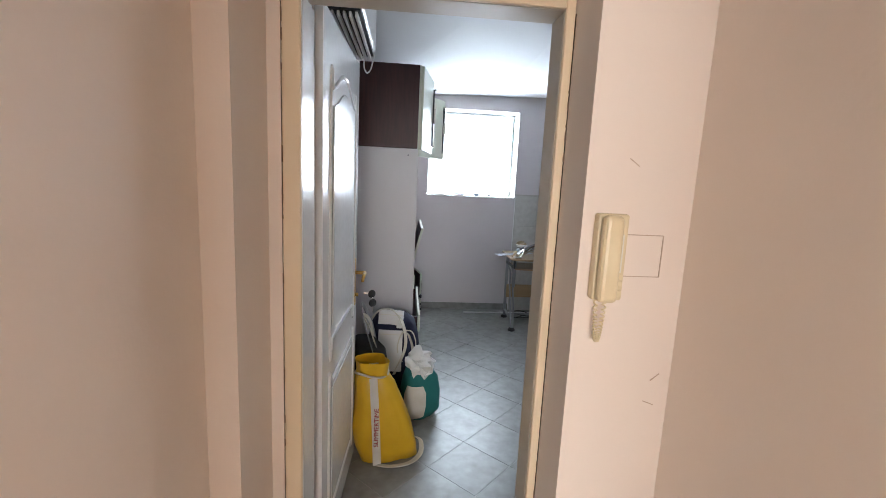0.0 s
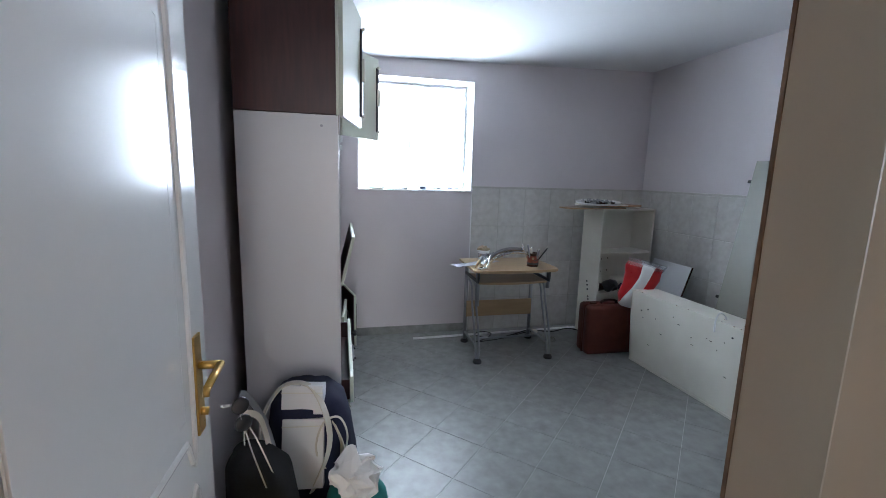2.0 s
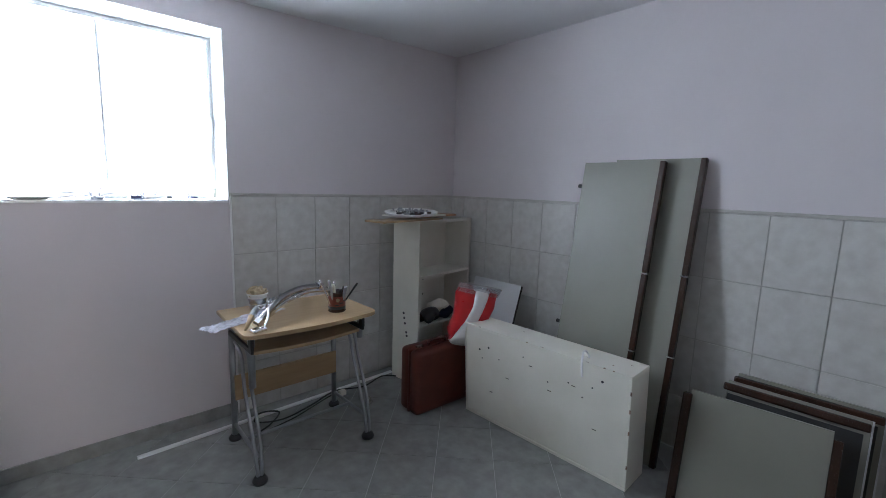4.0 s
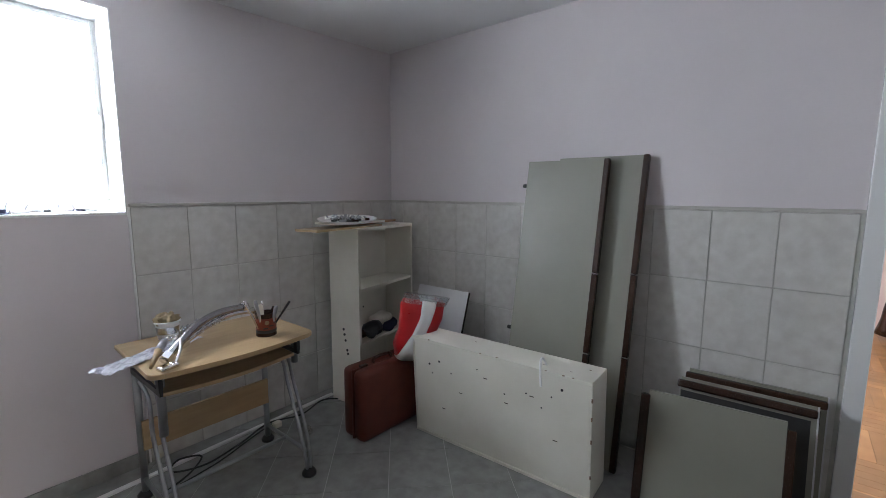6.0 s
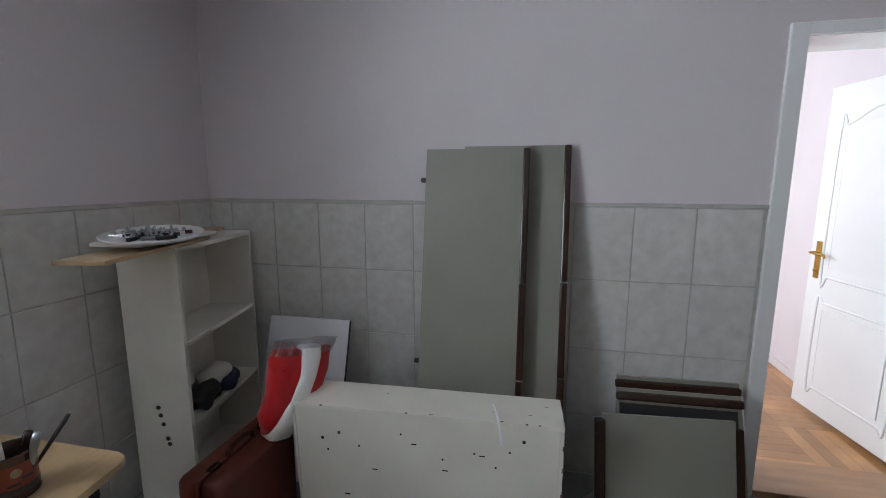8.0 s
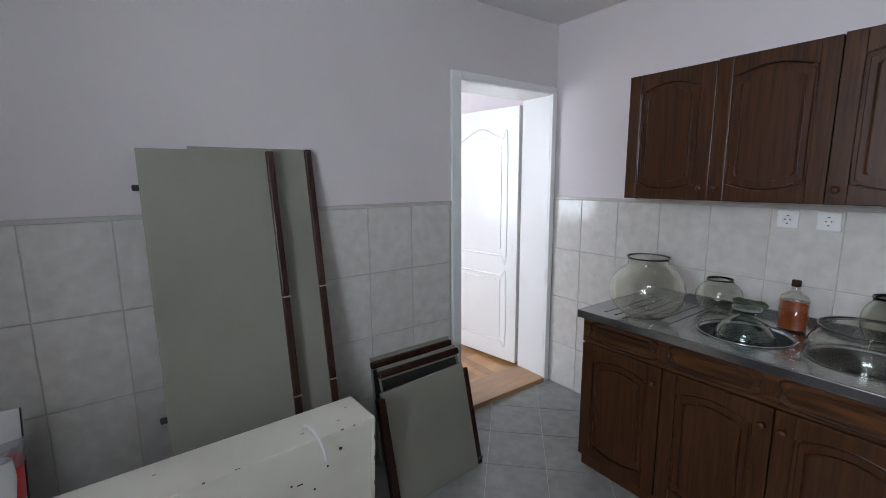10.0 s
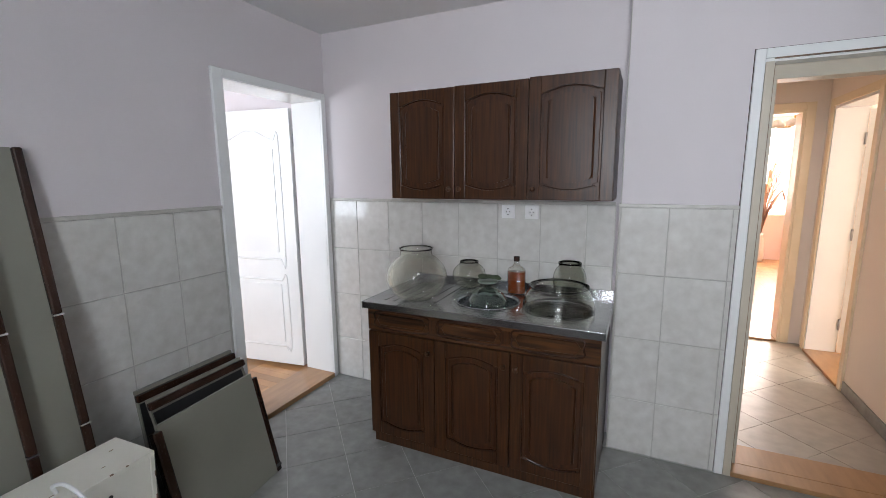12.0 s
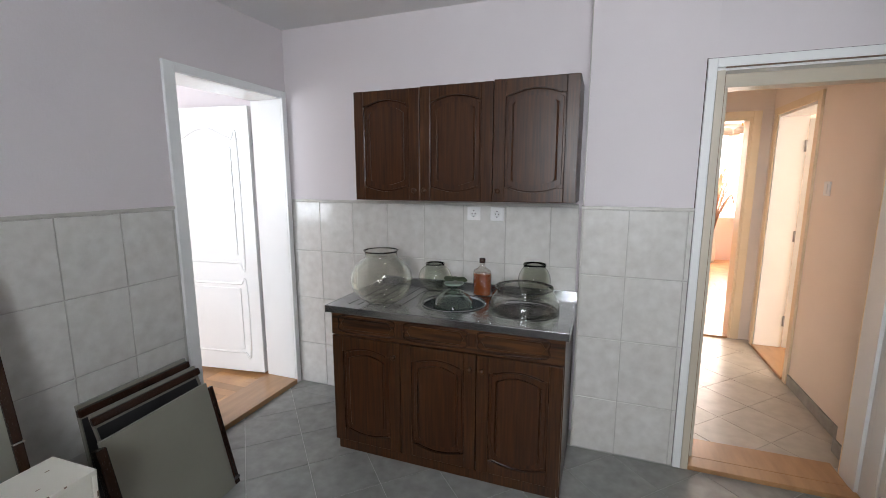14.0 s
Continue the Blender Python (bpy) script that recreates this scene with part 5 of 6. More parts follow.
for k in range(10):
    y, x = random.uniform(-0.5, 0.5), random.choice((-0.003, 0.0, 0.06, 0.13))
    part("paint_chip", box(x - 0.0018, x + random.uniform(0.0008, 0.003), y, y + random.uniform(0.004, 0.018), 0.592, 0.5957, m=CB), "cracked_edge", chest, "brown chip in the white paint")
for y, z in ((-0.5195, 0.5), (-0.5195, 0.3), (-0.5195, 0.12), (-0.5195, 0.41)):
    part("paint_chip", box(-0.0037, 0.002, y - 0.001, y + 0.004, z, z + 0.02, m=CB), "cracked_edge", chest)
wire = thing("wire_loop", "white wire loop sticking out of the carcass", "wire", pose(3.93, 4.17, 0.596))
part("wire", tube([(0.03, 0.0, 0.0), (0.02, 0.01, 0.03), (-0.03, 0.0, 0.045), (-0.075, -0.02, 0.0), (-0.082, -0.03, -0.06)], 0.0055, 8), "white_plastic", wire, smooth=True)

wb = thing("white_board", "white laminate board leaning in the corner", "board", pose(4.16, 4.95, 0.0, 0, 17.5, 0))
part("board", box(0, 0.016, 0.0, 0.44, 0, 0.79, 0.001), "white_board", wb)
part("dark_edging", box(0, 0.0165, -0.003, -0.0002, 0, 0.79), "dark_edge", wb)


def bag_mesh(rows, seg=28, amp=0.012, seed=0.0, open_top=False):
    """A soft bag skinned over rows of (z, half width, half depth, x, y), wrinkled by noise."""
    bm = bmesh.new()
    rings = []
    for z, a, b, x, y in rows:
        ring = []
        for k in range(seg):
            w = 2 * math.pi * k / seg
            c, s = math.cos(w), math.sin(w)
            p = Vector((x + a * math.copysign(abs(c) ** 0.75, c), y + b * math.copysign(abs(s) ** 0.75, s), z))
            f = noise.noise(p * 9 + Vector((seed, 0, 0))) * amp + noise.noise(p * 27) * amp * 0.4
            ring.append(bm.verts.new(p + Vector((c, s, 0)) * f))
        rings.append(ring)
    for p, q in zip(rings, rings[1:]):
        for k in range(seg):
            j = (k + 1) % seg
            bm.faces.new((p[k], p[j], q[j], q[k]))
    bm.faces.new(rings[0][::-1])
    if not open_top:
        bm.faces.new(rings[-1])
    return bm


rb = thing("cement_bag", "half-empty red and white plastic sack on the carcass corner", "sack", pose(3.93, 5.03, 0.43, 8, 12, -28) @ Matrix.Scale(1.2, 4))
part("sack", bag_mesh([(0.0, 0.05, 0.03, -0.035, 0), (0.06, 0.08, 0.05, -0.022, 0), (0.14, 0.1, 0.055, -0.01, 0), (0.22, 0.11, 0.045, 0, 0), (0.27, 0.115, 0.026, 0, 0), (0.3, 0.112, 0.01, 0, 0)], 48, 0.02, 3.0), "red", rb, "red plastic sack with a white stripe", smooth=True)
part("white_stripe", bag_mesh([(-0.004, 0.046, 0.036, -0.04, -0.003), (0.06, 0.056, 0.058, -0.03, -0.003), (0.14, 0.046, 0.063, -0.014, -0.003), (0.22, 0.04, 0.053, 0.004, -0.003), (0.27, 0.04, 0.035, 0.01, -0.003), (0.305, 0.038, 0.016, 0.012, -0.002)], 48, 0.014, 3.0), "white_plastic", rb, "white stripe widening towards the bottom", smooth=True)
part("clear_rim", bag_mesh([(0.285, 0.118, 0.022, 0, 0), (0.33, 0.122, 0.012, 0.004, 0)], 32, 0.012, 3.0), bpy.data.materials["thin_film"], rb)

# ---- tall doors leaning on the east wall ----
def leaning_door(x_foot, y0, y1, x_top, h, label):
    ang = math.degrees(math.asin((x_top - x_foot) / h))
    d = thing("tall_panel", label, "cupboard door", pose(x_foot, y0, 0.003, 0, ang, 0), "tall loose doors")
    w = y1 - y0
    b = part("board", box(0, 0.018, 0.03, w, 0, h, 0.001), "olive_board", d)
    for z0, z1 in ((0, 0.36 * h), (0.363 * h, 0.62 * h), (0.624 * h, h)):
        part("edge_profile", box(-0.014, 0.02, 0.0, 0.03, z0, z1, 0.006), "dark_edge", d, "dark glossy edge profile")
    for q in (0.3615, 0.622):
        part("joint_ring", box(-0.0155, 0.0215, -0.001, 0.031, q * h - 0.003, q * h + 0.003), "chrome", d)
    return d, w, h


dA, wA, hA = leaning_door(4.18, 4.085, 4.56, 4.455, 1.615, "tall grey-green cupboard door leaning on the wall")
dB, wB, hB = leaning_door(4.235, 3.905, 4.39, 4.51, 1.63, "tall grey-green cupboard door with dark edge leaning behind another")
for z in (0.62, 1.46):
    part("hinge", boxes((-0.004, 0.006, wA, wA + 0.02, z, z + 0.022), (-0.006, 0.012, wA + 0.01, wA + 0.022, z + 0.003, z + 0.019), bevel=0.002), "black", dA, "dark steel cup hinge")

# small doors stacked low
def low_door(x_foot, y0, y1, x_top, h, yaw, side):
    ang = math.degrees(math.asin((x_top - x_foot) / h))
    d = thing("small_panel", "small grey-green cupboard door with dark grip leaning on the tiles", "cupboard door", pose(x_foot, y0, 0.002, 0, 0, yaw) @ pose(0, 0, 0, 0, ang, 0), "small loose doors")
    w = y1 - y0
    part("board", box(0, 0.018, 0, w, 0, h, 0.001), "olive_board", d)
    if side:
        part("edge_profile", box(-0.016, 0.02, w - 0.008, w + 0.03, 0, h - 0.02, 0.006), "dark_edge", d)
        part("edge_end", box(-0.002, 0.0185, -0.03, -0.0005, 0.0, h - 0.03, 0.003), "dark_edge", d)
    else:
        part("grip_bar", box(-0.028, -0.0005, 0.0, w + 0.012, h - 0.05, h - 0.014, 0.008), "dark_edge", d, "dark grip bar along the top")
        # added black sheet in place of the shade between the leaning doors
        part("dark_facing", box(-0.004, -0.0006, 0.02, w - 0.005, 0.002, h - 0.062), "black", d, "black sheet for the shade between the stacked doors")
        part("side_edging", box(0.0, 0.0185, -0.006, -0.0005, 0, h), "white_board", d)
    return d


low_door(4.425, 3.13, 3.65, 4.505, 0.555, 2, 0)
low_door(4.2, 3.16, 3.66, 4.40, 0.575, 2, 0)
f3 = low_door(4.09, 3.25, 3.75, 4.215, 0.535, 5, 1)
part("peg", rod((0.0, 0.0, 0.03), (-0.0, -0.03, 0.03), 0.008), "black", f3)

# ---- bags by the wall unit ----
yb = thing("yellow_bag", "yellow tarpaulin sailing bag with a cream lettered strap", "bag", pose(1.47, 3.14, 0, 0, 0, 12) @ Matrix.Diagonal((0.96, 0.96, 0.97, 1)))
part("body", bag_mesh([(0.002, 0.165, 0.12, 0.02, 0), (0.06, 0.172, 0.125, 0.015, 0), (0.2, 0.16, 0.12, -0.005, 0), (0.34, 0.125, 0.105, -0.035, 0), (0.43, 0.095, 0.09, -0.06, 0), (0.47, 0.078, 0.075, -0.07, 0), (0.49, 0.075, 0.07, -0.07, 0), (0.545, 0.082, 0.075, -0.07, 0)], 64, 0.026, 1.0, True), "yellow", yb, smooth=True)
part("drawstring", tube([(-0.07 + 0.09 * math.cos(a), 0.086 * math.sin(a), 0.475 + 0.012 * math.sin(2 * a)) for a in (0, 0.8, 1.6, 2.4, 3.2, 4.0, 4.8, 5.6)], 0.006, 8, closed=True), "canvas", yb, smooth=True)
sm = bmesh.new()
prev = None
for k in range(13):
    u = k / 12
    z = 0.01 + u * 0.455
    x = -0.052 - 0.02 * u
    y = -0.143 + 0.05 * max(0, (u - 0.35)) / 0.65 + (0.012 if u > 0.93 else 0)
    row = [sm.verts.new((x - 0.021, y, z)), sm.verts.new((x + 0.021, y - 0.002, z)), sm.verts.new((x + 0.021, y + 0.003, z)), sm.verts.new((x - 0.021, y + 0.005, z))]
    if prev:
        for j in range(4):
            sm.faces.new((prev[j], prev[(j + 1) % 4], row[(j + 1) % 4], row[j]))
    prev = row
strap = part("strap", sm, "canvas", yb, "cream webbing strap with red letters")
part("loop_strap", tube([(-0.05, -0.145, 0.015), (0.02, -0.165, 0.008), (0.12, -0.16, 0.01), (0.19, -0.12, 0.03), (0.195, -0.1, 0.09), (0.165, -0.1, 0.12)], 0.01, flat=(0.036, 0.004)), "canvas", yb)
fc = bpy.data.curves.new("letters", "FONT")
fc.body, fc.size, fc.extrude, fc.align_x, fc.align_y = "SUMMERTIME", 0.043, 0.0008, "CENTER", "CENTER"
fo = new("letters_tmp", fc)
dg = bpy.context.evaluated_depsgraph_get()
dg.update()
tm = bpy.data.meshes.new_from_object(fo.evaluated_get(dg))
bpy.data.objects.remove(fo)
tm.materials.clear()
tm.materials.append(M["dark_red"])
let = new("letters", tm)
let.parent = yb
let.matrix_local = pose(-0.059, -0.1465, 0.225, 0, 0, 0) @ Matrix(((0, -1, 0, 0), (0, 0, -1, 0), (1, 0, 0, 0), (0, 0, 0, 1))) @ Matrix.Diagonal((0.84, 0.8, 1, 1))
let["label"] = "red letters along the strap"

nb = thing("sports_bag", "navy and cream sports bag stuffed with boxes", "bag", pose(1.485, 3.785, 0, 0, 0, -8) @ Matrix.Diagonal((1, 1, 1.09, 1)))
part("body", bag_mesh([(0.002, 0.17, 0.13, 0, 0), (0.08, 0.185, 0.15, 0, 0), (0.25, 0.18, 0.15, 0.01, 0), (0.4, 0.165, 0.14, 0.01, 0), (0.48, 0.14, 0.12, 0.0, 0.01), (0.515, 0.1, 0.09, -0.01, 0.02)], 36, 0.022, 7.0), "navy", nb, smooth=True)
part("band", tube([(-0.13, -0.16, 0.2), (-0.14, -0.165, 0.36), (-0.128, -0.14, 0.48), (-0.07, -0.085, 0.56), (0.03, -0.085, 0.56), (0.1, -0.14, 0.48), (0.115, -0.165, 0.36), (0.05, -0.175, 0.2)], 0.01, flat=(0.032, 0.004)), "canvas", nb)
part("band", tube([(0.13, -0.135, 0.44), (0.16, -0.115, 0.33), (0.14, -0.13, 0.2)], 0.01, flat=(0.04, 0.004)), "canvas", nb)
part("piping", tube([(0.12 + 0.055 * math.cos(a), -0.125 + 0.035 * math.cos(a), 0.36 + 0.1 * math.sin(a)) for a in (0, 1.05, 2.1, 3.14, 4.2, 5.2)], 0.004, 8, closed=True), "canvas", nb, smooth=True)
for k, (z0, z1, ry) in enumerate(((0.24, 0.50, 0), (0.505, 0.615, 4))):
    wbx = thing("white_box", "white cardboard box sticking out of the sports bag", "box", pose(1.475, 3.605 + 0.075 * k, z0, -14 + 2 * k, 0, -6 - ry), "boxes in the bag")
    part("carton", box(-0.078, 0.078, -0.012, 0.05, 0, z1 - z0, 0.003), "white_plastic", wbx)
    part("lid_edge", box(-0.0795, 0.0795, -0.0135, -0.0115, z1 - z0 - 0.03, z1 - z0 - 0.026), "old_white", wbx)
bb = thing("black_bag", "black shoulder bag with long grey handles hung behind the door", "bag", pose(1.345, 3.43, 0.0, 0, 0, 6))
part("body", bag_mesh([(0.002, 0.11, 0.13, 0.03, 0), (0.15, 0.115, 0.14, 0.03, 0), (0.32, 0.11, 0.13, 0.03, -0.01), (0.45, 0.095, 0.11, 0.015, -0.01), (0.52, 0.06, 0.09, -0.01, 0)], 30, 0.02, 9.0), "black_cloth", bb, smooth=True)
part("carry_handle", tube([(0.04, -0.09, 0.46), (0.0, -0.08, 0.6), (-0.03, -0.04, 0.72), (-0.02, 0.02, 0.72), (0.03, 0.06, 0.6), (0.06, 0.08, 0.46)], 0.008, flat=(0.022, 0.004)), "grey_metal", bb, "grey webbing handle")
part("carry_handle", tube([(0.06, -0.06, 0.48), (0.02, -0.06, 0.6), (-0.02, -0.02, 0.67), (0.02, 0.04, 0.62), (0.05, 0.05, 0.48)], 0.008, flat=(0.02, 0.004)), "canvas", bb)
tb = thing("teal_bag", "teal and cream cloth bag with white plastic spilling out", "bag", pose(1.68, 3.53, 0, 0, 0, 20))
part("body", bag_mesh([(0.002, 0.09, 0.08, 0, 0), (0.05, 0.115, 0.1, 0, 0), (0.16, 0.12, 0.105, 0.005, 0), (0.25, 0.1, 0.09, -0.005, 0), (0.31, 0.075, 0.07, -0.01, 0)], 32, 0.02, 4.0), "teal", tb, smooth=True)
part("cream_side", bag_mesh([(0.03, 0.06, 0.045, -0.065, -0.072), (0.09, 0.07, 0.05, -0.065, -0.078), (0.17, 0.068, 0.048, -0.062, -0.075), (0.22, 0.05, 0.04, -0.055, -0.06)], 24, 0.008, 4.0), "canvas", tb, smooth=True)
pb = thing("plastic_bag", "crumpled white plastic bag stuffed in the teal bag", "plastic bag", pose(1.67, 3.5, 0.27))
wbm = bmesh.new()
bmesh.ops.create_icosphere(wbm, subdivisions=4, radius=0.085, matrix=Matrix.Diagonal((1.0, 0.8, 1.1, 1)))
for v in wbm.verts:
    n3 = Vector((noise.noise(v.co * 24), noise.noise(v.co * 24 + Vector((9, 0, 0))), noise.noise(v.co * 24 + Vector((0, 9, 0)))))
    v.co += n3 * 0.045
    v.co.z += 0.06
part("film", wbm, "white_plastic", pb)

# ---- odds and ends on the window sill ----
dish = thing("plate", "white plate lying on the window sill", "plate", pose(1.93, 5.9, 1.3125))
part("dish", lathe([(0, 0), (0.06, 0), (0.1, 0.012), (0.098, 0.015), (0.058, 0.004), (0, 0.004)], 36), "white_plastic", dish, smooth=True)
random.seed(21)
for k in range(14):
    x = random.uniform(2.02, 2.68)
    o = thing("sill_scrap", "small scrap of hardware lying on the window sill", "scrap", pose(x, 5.86 + 0.012 * k, 1.3125, 0, 0, random.uniform(0, 180)), "scraps on the sill")
    hh = random.uniform(0.008, 0.028)
    part("piece", box(-0.045 + 0.002 * k, 0.03, -0.006, 0.006, 0, hh * 0.7, 0.002), ("grey_metal", "steel", "navy", "white_plastic", "black", "grey_metal", "navy")[k % 7], o)
    part("pin", rod((0.01, 0, hh * 0.6), (0.025, 0.004, hh + random.uniform(0.01, 0.055)), 0.0035, seg=8), "grey_metal", o)
cup = thing("plastic_cup", "clear plastic cup on the window sill", "cup", pose(2.7, 5.88, 1.3125))
part("cup", lathe(hollow([(0.03, 0), (0.038, 0.06), (0.04, 0.065)], 0.0015), 24), "clear", cup, smooth=True)

# ---- far room ----
lamp = thing("pendant_lamp", "pale glass petal pendant lamp in the far room", "lamp", pose(0.62, -3.0, 2.47))
part("rod", rod((0, 0, 0), (0, 0, -0.25), 0.01), "brass", lamp, smooth=True)
part("hub", lathe([(0, -0.32), (0.03, -0.3), (0.035, -0.26), (0.02, -0.24), (0, -0.24)], 20), "brass", lamp, smooth=True)
for k in range(5):
    a = 2 * math.pi * k / 5
    ar = part("arm", tube([(0, 0, -0.28), (0.1 * math.cos(a), 0.1 * math.sin(a), -0.31), (0.17 * math.cos(a), 0.17 * math.sin(a), -0.26)], 0.007), "brass", lamp, smooth=True)
    part("shade", lathe([(0.02, 0), (0.045, -0.01), (0.075, -0.05), (0.085, -0.1), (0.082, -0.1), (0.072, -0.052), (0.043, -0.014), (0.02, -0.004)], 24, m=pose(0.19 * math.cos(a), 0.19 * math.sin(a), -0.22)), "canvas", ar, smooth=True)
plant = thing("dried_plant", "dried reddish brown palm in a vase", "plant", pose(0.61, -4.3, 0))
part("vase", lathe(hollow([(0.07, 0), (0.09, 0.1), (0.085, 0.3), (0.05, 0.45), (0.055, 0.5)], 0.006), 32), "old_white", plant, smooth=True)
random.seed(8)
fm = material("dried_leaf", (0.38, 0.2, 0.11), (0.55, 0.34, 0.21), 12, 0.8, bump=0.2)
for k in range(30):
    a, r, z = random.uniform(0, 6.28), random.uniform(0.12, 0.42), random.uniform(1.0, 1.75)
    part("frond", tube([(0, 0, 0.45), (0.3 * r * math.cos(a), 0.3 * r * math.sin(a), (0.45 + z) / 2 + 0.1), (0.8 * r * math.cos(a), 0.8 * r * math.sin(a), z), (r * math.cos(a), r * math.sin(a), z - 0.14)], 0.01, flat=(0.04, 0.003)), fm, plant)
# dark rolls leaning in the side room
for k, (x0, y0, x1, y1, zt, rr) in enumerate(((7.95, 2.42, 7.3, 2.24, 2.12, 0.07), (7.8, 2.36, 7.12, 2.23, 2.0, 0.065), (8.05, 2.55, 7.55, 2.27, 2.2, 0.06))):
    ro = thing("carpet_roll", "dark brown rolled cloth leaning on the side room wall", "roll", pose(x0, y0, 0.01), "rolls in the side room")
    d = Vector((x1 - x0, y1 - y0, zt - 0.05))
    cm = tube([(0, 0, 0.04), d * 0.3 + Vector((0, 0.02, 0.03)), d * 0.65 + Vector((0.01, 0, 0.04)), d + Vector((0, 0, 0.05))], rr, 20)
    for v in cm.verts:
        v.co += Vector((noise.noise(v.co * 6), noise.noise(v.co * 6 + Vector((5, 0, 0))), 0)) * 0.03
    part("roll", cm, "dark_edge", ro, smooth=True)
    part("tie", tube([Vector(d * 0.5 + Vector((0, 0.01, 0.04))) + Vector((0.0 + (rr + 0.012) * math.cos(a), (rr + 0.012) * math.sin(a), 0.02 * math.cos(a))) for a in (0, 1.05, 2.1, 3.14, 4.2, 5.2)], 0.006, 8, closed=True), "canvas", ro, smooth=True)


# ---- tiles, last ----
def clip_poly(poly, x0, x1, y0, y1):
    """Cuts a convex outline to a rectangle."""
    for ax, lim, sign in ((0, x0, 1), (0, x1, -1), (1, y0, 1), (1, y1, -1)):
        out = []
        for i, p in enumerate(poly):
            q = poly[(i + 1) % len(poly)]
            a, b = (p[ax] - lim) * sign, (q[ax] - lim) * sign
            if a >= 0:
                out.append(p)
            if a * b < 0:
                t = a / (a - b)
                out.append((p[0] + (q[0] - p[0]) * t, p[1] + (q[1] - p[1]) * t))
        poly = out
        if len(poly) < 3:
            return []
    return poly


def tile_piece(poly, place, thick, parent, mat, cache={}):
    """One tile with a softened edge; place turns (u, v, w) into the room. Alike outlines share one mesh."""
    cx, cy = sum(p[0] for p in poly) / len(poly), sum(p[1] for p in poly) / len(poly)
    key = (mat, round(thick, 4), tuple((round(p[0] - cx, 3), round(p[1] - cy, 3)) for p in poly))
    me = cache.get(key)
    if not me:
        e = 0.0022 if mat == "tile" else 0.0007
        vs, fs, n = [], [], len(poly)
        for w, sh in ((0, 0), (thick - e * 0.6, 0), (thick, e)):
            for p in poly:
                dx, dy = p[0] - cx, p[1] - cy
                d = math.hypot(dx, dy) or 1
                vs.append((dx - dx / d * sh * 1.4, dy - dy / d * sh * 1.4, w))
        for r in range(2):
            fs += [(r * n + k, r * n + (k + 1) % n, (r + 1) * n + (k + 1) % n, (r + 1) * n + k) for k in range(n)]
        fs += [tuple(range(2 * n, 3 * n))]
        me = bpy.data.meshes.new("tile")
        me.from_pydata(vs, [], fs)
        me.materials.append(M[mat])
        cache[key] = me
    ob = new("tile", me)
    ob.parent = parent
    ob.matrix_local = place @ Matrix.Translation((cx, cy, 0))
    return ob


def tile_rect(u0, u1, v0, v1, starts, rows, place, parent, mat="tile", joint=0.0042, thick=0.009):
    for a, b in zip(starts, starts[1:]):
        for c, d in zip(rows, rows[1:]):
            x0, x1, y0, y1 = max(a, u0) + joint / 2, min(b, u1) - joint / 2, max(c, v0) + joint / 2, min(d, v1) - joint / 2
            if x1 - x0 > 0.01 and y1 - y0 > 0.01:
                tile_piece([(x0, y0), (x1, y0), (x1, y1), (x0, y1)], place, thick, parent, mat)


ROWSZ = [-0.0315, 0.31, 0.6515, 0.993, 1.335]
along_x = lambda y, f: Matrix(((1, 0, 0, 0), (0, 0, f, y), (0, 1, 0, 0), (0, 0, 0, 1)))
tile_rect(D2B + 0.069, YW - 0.001, 0.001, 1.335, [3.102 - 0.2582 + 0.2582 * k for k in range(14)], ROWSZ, Matrix(((0, 0, -1, XR), (1, 0, 0, 0), (0, 1, 0, 0), (0, 0, 0, 1))), wall_east)
tile_rect(2.779, XR - 0.01, 0.001, 1.335, [2.778 + 0.2555 * k for k in range(9)], ROWSZ, along_x(YW, -1), wall_north)
tile_rect(2.594, XR - 0.022, 0.001, 1.335, [2.742 - 0.2588 + 0.2588 * k for k in range(10)], ROWSZ, along_x(YK, 1), wall_south)
tile_rect(2.06, 2.563, 0.001, 1.335, [2.082 - 0.2588, 2.082, 2.345, 2.6], ROWSZ, along_x(YC, 1), wall_south_pier)
grout_bed = setting("grout_bed", boxes((XR - 0.0045, XR - 0.0005, D2B + 0.069, YW - 0.001, 0, 1.3345), (2.779, XR - 0.0046, YW - 0.0045, YW - 0.0005, 0, 1.3345), (2.594, XR - 0.005, YK + 0.0005, YK + 0.0045, 0, 1.3345), (2.06, 2.563, YC + 0.0005, YC + 0.0045, 0, 1.3345)), "grout", "pale grout between the wall tiles", "grout")

P = 0.3035
for i in range(-12, 22):
    for j in range(-22, 16):
        q = [((i + a) * P, (j + b) * P) for a, b in ((0, 0), (1, 0), (1, 1), (0, 1))]
        g = 0.0013
        q = [(x + (g if k in (0, 3) else -g), y + (g if k in (0, 1) else -g)) for k, (x, y) in enumerate(q)]
        c, s = math.cos(radians(45)), math.sin(radians(45))
        r = [(1.925 + x * c - y * s, 3.207 + x * s + y * c) for x, y in q]
        for rect, par in (((XL + 0.001, XR - 0.022, YC + 0.012, YW - 0.002), floor), ((2.595, XR - 0.022, YK + 0.006, YC + 0.0115), floor), ((1.142, 2.228, 0.082, 2.058), hall_floor)):
            cut = clip_poly(r, *rect)
            if len(cut) >= 3:
                ar = abs(sum(cut[k][0] * cut[(k + 1) % len(cut)][1] - cut[(k + 1) % len(cut)][0] * cut[k][1] for k in range(len(cut)))) / 2
                if ar > 0.0008:
                    tile_piece(cut, Matrix.Translation((0, 0, -0.006)), 0.006, par, "hall_tile" if par is hall_floor else "floor_tile")


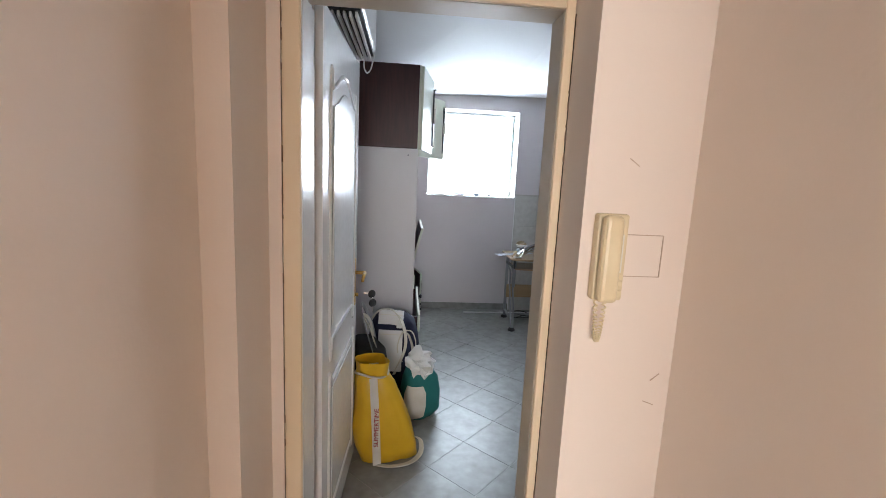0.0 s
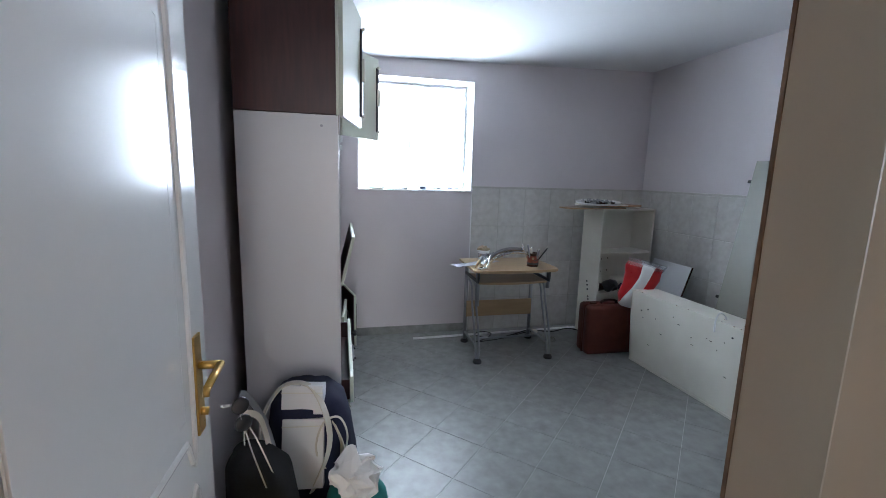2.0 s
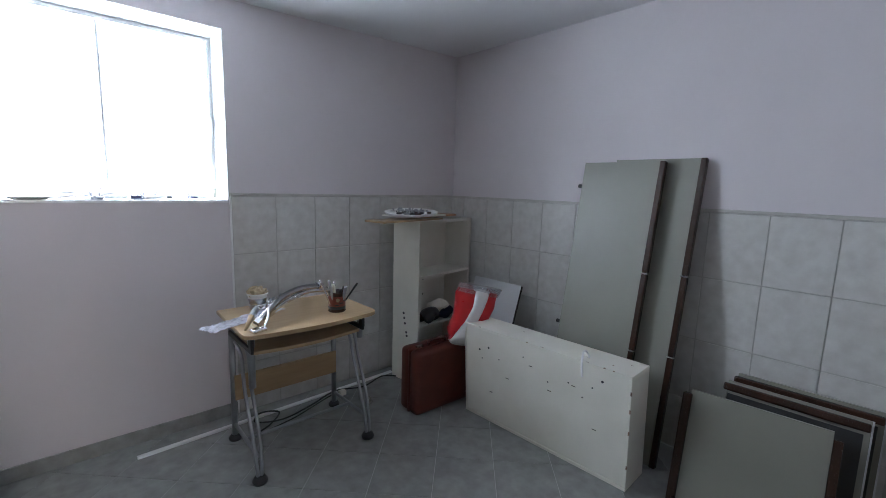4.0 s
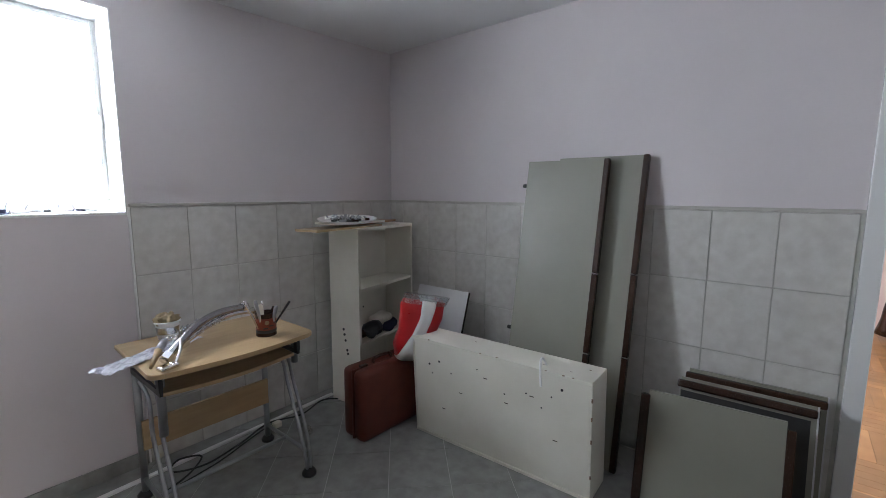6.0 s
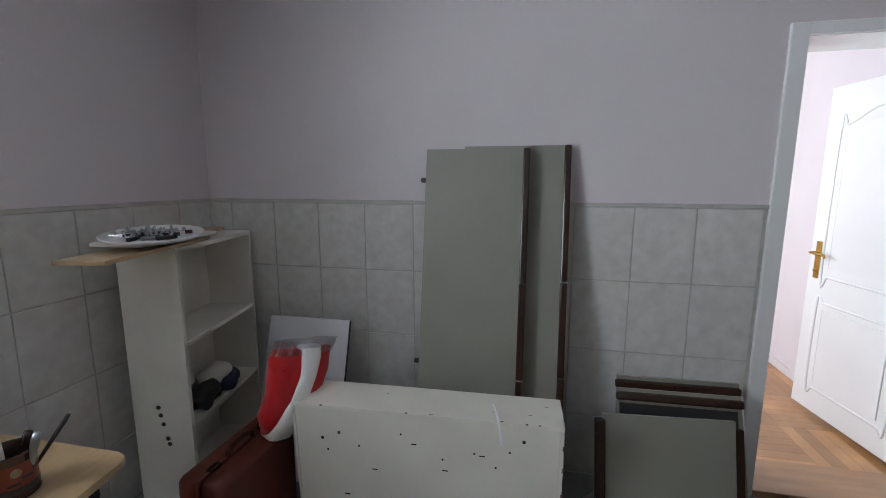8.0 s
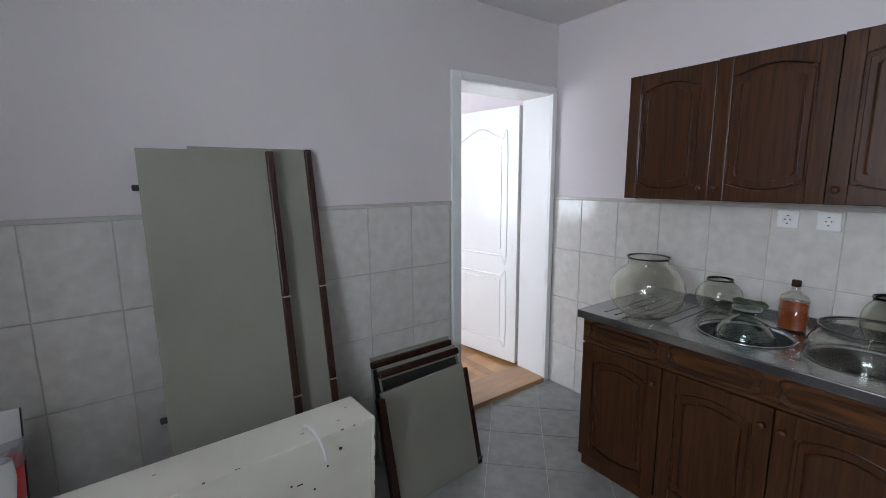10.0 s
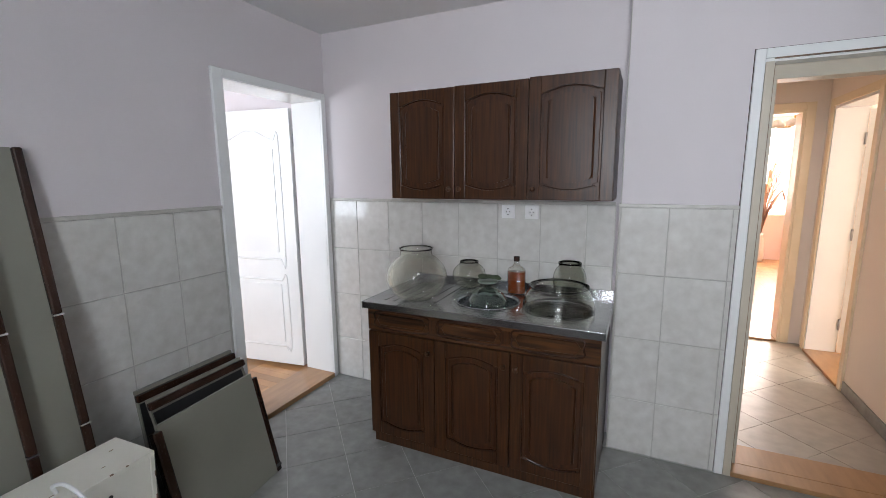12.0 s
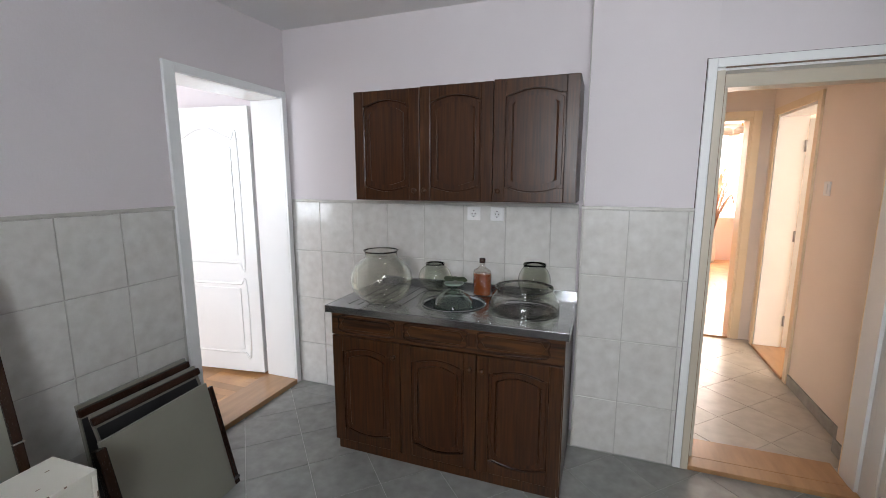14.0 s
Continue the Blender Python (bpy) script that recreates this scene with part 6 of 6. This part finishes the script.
def parquet(parent, x0, x1, y0, y1, size=0.42, n=6):
    """Squares of n oak fingers, each square turned against its neighbours."""
    w = size / n
    i = 0
    for a in range(int((x1 - x0) / size) + 1):
        for b in range(int((y1 - y0) / size) + 1):
            for k in range(n):
                u, v = x0 + a * size, y0 + b * size
                r = (u + k * w, u + (k + 1) * w, v, v + size) if (a + b) % 2 else (u, u + size, v + k * w, v + (k + 1) * w)
                yield [(r[0] + 0.0006, r[2] + 0.0006), (r[1] - 0.0006, r[2] + 0.0006), (r[1] - 0.0006, r[3] - 0.0006), (r[0] + 0.0006, r[3] - 0.0006)]


def finger_material():
    m = M["parquet"].copy()
    m.name = "parquet_fingers"
    n, l = m.node_tree.nodes, m.node_tree.links
    geo = n.new("ShaderNodeNewGeometry")
    for lk in list(l):
        if lk.from_socket.name == "Random" and lk.from_node.bl_idname == "ShaderNodeObjectInfo" and lk.to_node.bl_idname == "ShaderNodeMapRange":
            t = lk.to_socket
            l.remove(lk)
            l.new(geo.outputs["Random Per Island"], t)
    return m


M["fingers"] = finger_material()


def finger_floor(name, parent, rect, label):
    vs, fs = [], []
    for p in parquet(parent, *rect):
        c = clip_poly(p, rect[0], rect[1], rect[2], rect[3])
        if len(c) < 3:
            continue
        s = len(vs)
        vs += [(x, y, 0.002) for x, y in c] + [(x, y, -0.004) for x, y in c]
        k = len(c)
        fs += [tuple(range(s, s + k))] + [(s + i, s + k + i, s + k + (i + 1) % k, s + (i + 1) % k) for i in range(k)]
    me = bpy.data.meshes.new(name)
    me.from_pydata(vs, [], fs)
    me.materials.append(M["fingers"])
    ob = new(name, me)
    ob.parent = parent
    return tagged(ob, label, "", "", "stuff")


finger_floor("parquet_fingers", side_floor, (XR + 0.251, 8.3, 2.164, 4.74), "orange brown oak parquet fingers")
finger_floor("parquet_fingers", pink_floor, (-1.6, 3.6, -4.6, -0.121), "orange brown oak parquet fingers")
finger_floor("parquet_fingers", bed_floor, (-1.8, 0.929, 0.001, 2.0), "orange brown oak parquet fingers")
